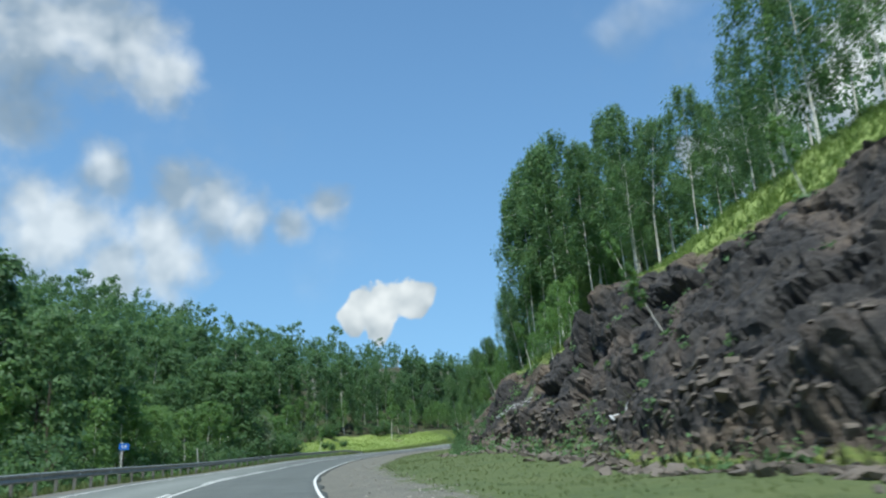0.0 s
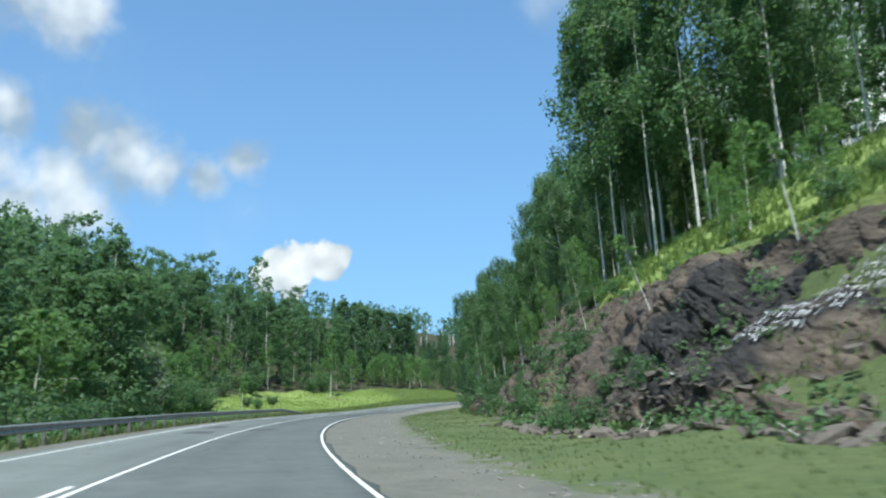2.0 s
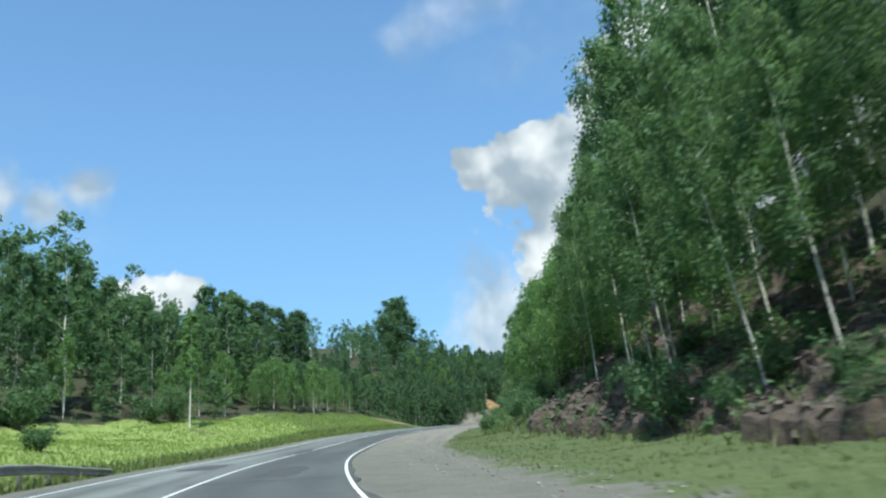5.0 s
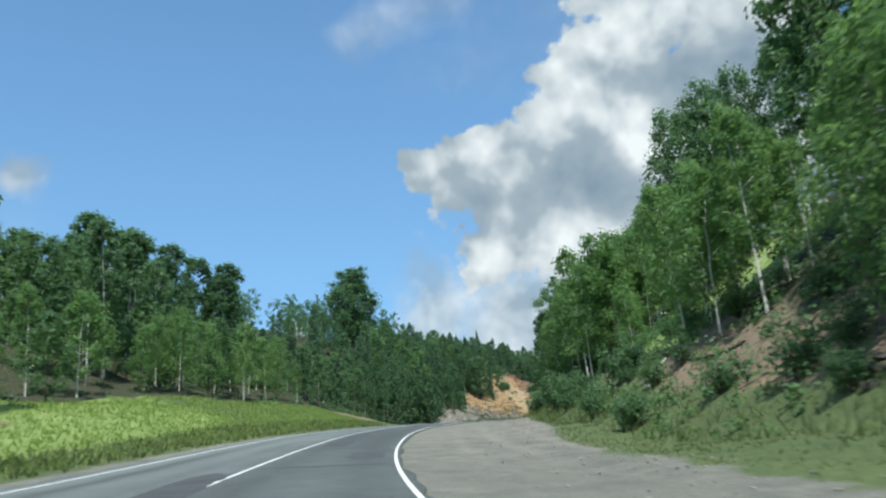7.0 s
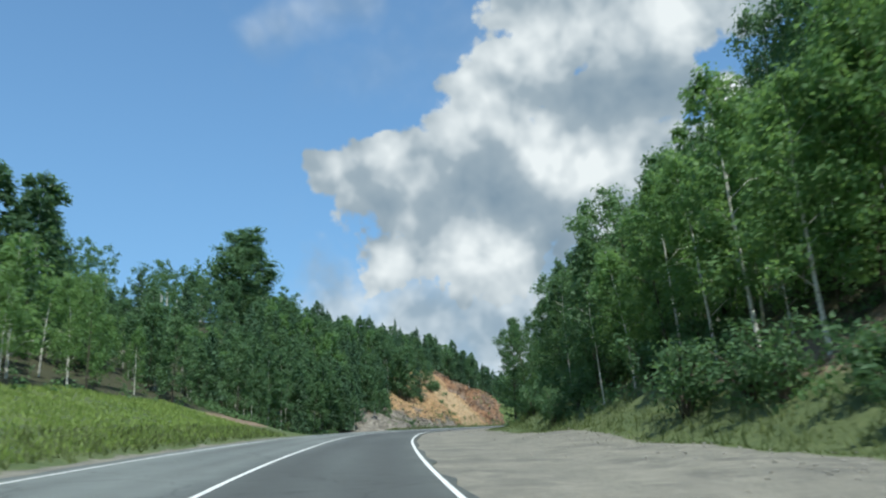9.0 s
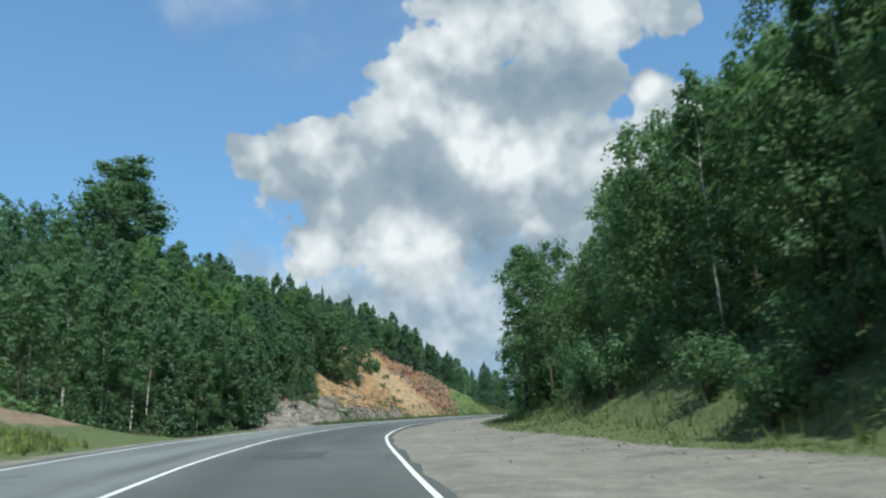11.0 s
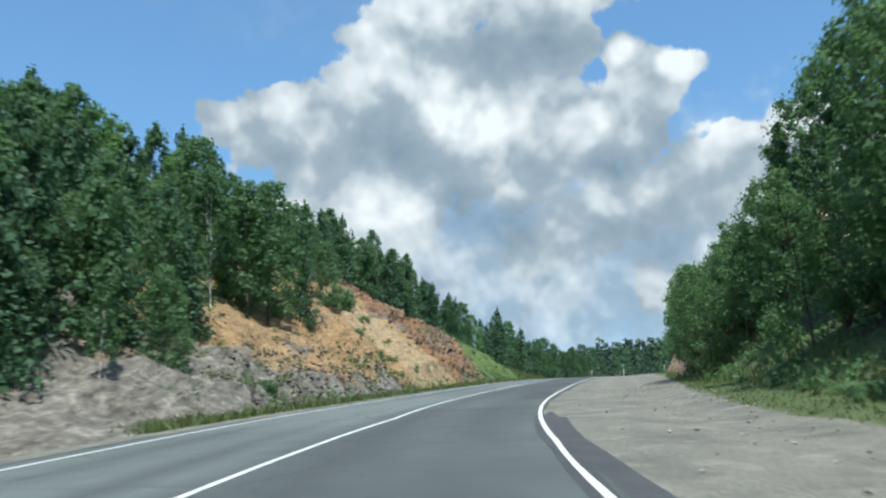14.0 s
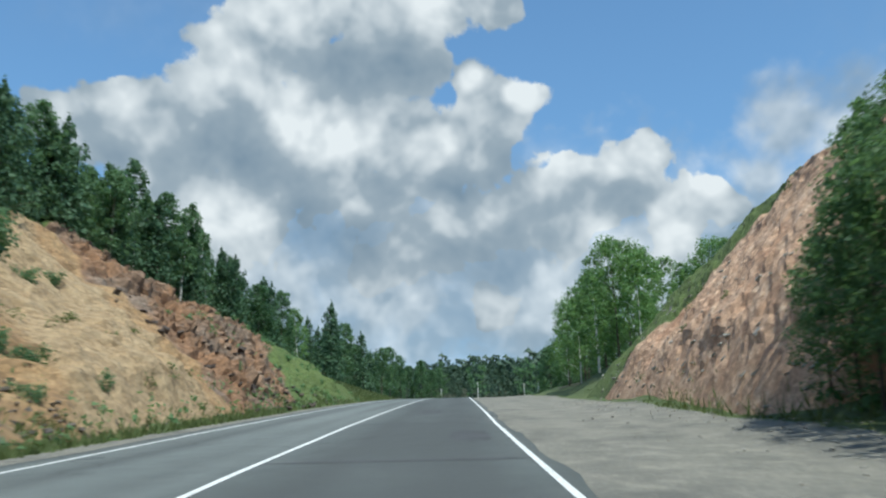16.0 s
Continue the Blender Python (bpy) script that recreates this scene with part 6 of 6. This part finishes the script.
def build_grass():
    rng = np.random.default_rng(77)
    n = 17000
    s = rng.uniform(-2, 300, n)
    ge, toe = gravel_edge(s), section(RIGHT, s)[0]
    d = ge + (toe + 1.2 - ge) * rng.random(n)
    blades("verge_grass", "short green grass on the roadside verge", GRASS, np.stack([s, d], 1), 0.03, 0.13, 0.025)
    s = rng.uniform(-2, 300, 2600)
    toe = section(RIGHT, s)[0]
    blades("tall_grass", "tall weeds along the slope foot", GRASS, np.stack([s, toe - 0.6 + 2.4 * rng.random(2600)], 1), 0.2, 0.65, 0.03)
    n = 15000
    s, u = rng.uniform(-10, 104, n), rng.random(n)
    top = section(RIGHT, s)[2]
    blades("brow_grass", "bright green grass on the slope above the rock", BROW, np.stack([s, top + 0.2 + u * 11], 1), 0.15, 0.5, 0.06)
    n = 26000
    s, u = rng.uniform(104, 222, n), rng.random(n)
    blades("meadow_grass", "sunlit yellow-green meadow grass", STRAW, np.stack([s, -8.0 - u ** 1.1 * np.interp(s, (104, 124, 157, 175, 222), (4, 15, 17, 9, 8))], 1), 0.06, 0.24, 0.035)
    n = 9000
    s = rng.uniform(0, 360, n)
    s = s[(s < 222) | (s > 262)]
    n = len(s)
    blades("verge_grass", "grass and weeds beyond the outer shoulder", GRASS, np.stack([s, -7.6 - rng.random(n) * 2.2], 1), 0.08, 0.4, 0.04)
    n = 3000
    s = rng.uniform(258, 306, n)
    blades("verge_grass", "dark unmown grass strip under the bare slope", GRASS, np.stack([s, -7.35 - rng.random(n) * 1.3], 1), 0.08, 0.34, 0.04)
    n = 3500
    s = rng.uniform(309, 372, n)
    blades("bank_grass", "bright grass on the bank past the bare slope", GRASS, np.stack([s, -8 - rng.random(n) * np.clip((s - 305) / 4, 1, 8)], 1), 0.15, 0.45, 0.06)


def build_undergrowth():
    """Weeds, ferns and low shoots under the trees, past counting."""
    rng = np.random.default_rng(91)
    spots = []
    for n, s0, s1, d0, d1 in ((420, 76, 150, 10.6, 18), (1000, 150, 236, 9.6, 18), (450, 236, 288, 7.6, 14), (360, 226, 256, -17, -12), (350, -5, 118, -14, -9.5), (420, -5, 118, -9.6, -8.5), (260, 118, 226, -26, -15), (160, 60, 80, 11.5, 17), (260, 2, 78, 10.8, 13.2), (160, 262, 335, -10.5, -7.6)):
        s, d = rng.uniform(s0, s1, n), rng.uniform(d0, d1, n)
        keep = (np.abs(d) > np.interp(s, (150, 160, 175, 200, 215, 230), (9, 9.5, 10.5, 10.5, 9, 7.4))) | (d < 0)
        if d0 == -26:
            keep = -d > np.interp(s, (118, 130, 157, 165, 175, 226), (20, 23, 24, 20, 16, 14.5))
        spots.append(np.stack([s[keep], d[keep]], 1))
    q = np.concatenate(spots)
    x, y = plan(q[:, 0], q[:, 1])
    k = rng.uniform(0.25, 0.75, len(q))
    c = np.stack([x, y, height(q[:, 0], q[:, 1]) + k * 0.45], 1)
    dry = []
    for (P, S, V), n, s0, s1, v0, v1 in ((CLIFF, 120, 2, 76, 0.05, 1.0), (OUTCROP, 260, 76, 150, 0.02, 1.0), (CUT_LEFT, 130, 311, 340, 0.0, 0.9),
                                        (CUT_LEFT, 100, 266, 288, 0.03, 0.5), (CUT_LEFT, 18, 284, 299, 0.0, 0.4), (CUT_RIGHT, 30, 288, 332, 0.0, 0.9)):
        pick = np.argwhere((S > s0) & (S < s1) & (V > v0) & (V < v1))
        pick = pick[rng.integers(0, len(pick), n)]
        g = rng.uniform(0.18, 0.5, n)
        p = P[pick[:, 0], pick[:, 1]] + np.stack([0 * g, 0 * g, g * 0.3], 1)
        if s0 in (266, 284, 288):
            dry.append(np.concatenate([p, g[:, None]], 1))
            continue
        c = np.concatenate([c, p])
        k = np.concatenate([k, g])
    v, f = leaves(rng, c, np.stack([k, k, k * 0.8], 1), 18, 0.16, 0.0)
    tone = np.repeat(rng.random(len(c)) * 0.5, 18 * 3)
    tagged(new("undergrowth", mesh("undergrowth", v, f, LEAF_BIRCH, False, {"tone": tone})), "green weeds and low shoots under the trees", "undergrowth", kind="stuff")
    q = np.concatenate(dry)
    v, f = leaves(rng, q[:, :3], np.stack([q[:, 3], q[:, 3], q[:, 3] * 0.8], 1), 34, 0.09, 0.0)
    tagged(new("weeds", mesh("weeds", v, f, GRASS)), "olive tufts of weeds on the bare slopes", "weeds", kind="stuff")


def build_saplings():
    for s, v, tilt, k, turn in ((30, .55, 30, 1.0, 1), (24, .97, 22, 1.1, 2), (37, .95, 25, .9, 3), (48, .93, 12, .9, 4), (62, .97, 10, 1.3, 5), (70, .7, 20, 1.1, 6), (56, .98, 8, 1.0, 7)):
        h = float(np.interp(s, LINE_S, _h))
        copy_thing(KINDS["sapling"], Matrix.Translation(face_point(s, v)) @ Matrix.Rotation(-h, 4, "Z") @ Matrix.Rotation(radians(-tilt), 4, "Y") @ Matrix.Rotation(turn, 4, "Z") @ Matrix.Scale(k, 4))


def build_fallen_wood():
    """Fallen stems and branches at the foot of the slopes."""
    rng = random.Random(21)
    for s, d, length, turn, thick in ((44, 11.6, 3.0, 12, .05), (49.5, 11.7, 2.4, -25, .04), (55, 11.5, 2.8, 20, .05), (63, 11.4, 2.0, -10, .04), (67.5, 12.0, 3.2, 65, .05),
                                      (158, 12.4, 4.0, 14, .09), (163, 13.2, 5.0, -12, .10), (167, 12.2, 3.6, 30, .07), (171, 13.6, 5.2, 8, .10), (176, 12.6, 4.0, -20, .08), (184, 13, 4.4, 10, .09), (120, 12.2, 3.6, 24, .07), (128, 12.6, 3.0, -30, .06)):
        h = float(np.interp(s, LINE_S, _h)) + radians(turn)
        pts = []
        for i in range(6):
            f = (i / 5 - 0.5) * length
            x, y = plan(s, d)
            x, y = float(x) + math.sin(h) * f, float(y) + math.cos(h) * f
            q = at(s + f * math.cos(radians(turn)), d + f * math.sin(radians(turn)), thick * 0.7 + rng.uniform(0, 0.06))
            pts.append((q.x, q.y, q.z))
        log = tagged(new("fallen_branch"), "bare weathered branch lying at the slope foot", "branch")
        pieces = [tube(pts, [thick * (1 - 0.12 * i) for i in range(6)], 6)]
        for i in (2, 3):
            p = np.array(pts[i])
            pieces.append(tube([p, p + np.array([rng.uniform(-.4, .4), rng.uniform(-.4, .4), rng.uniform(.15, .5)])], (thick * 0.4, 0.008), 4))
        part("stem", mesh("stem", *join(pieces), DARK_BARK if thick > .08 else BIRCH_BARK, True), log)


build_fallen_wood()
build_guardrail()
build_marker()
build_graffiti()
build_stones()
build_grass()
build_saplings()
build_undergrowth()
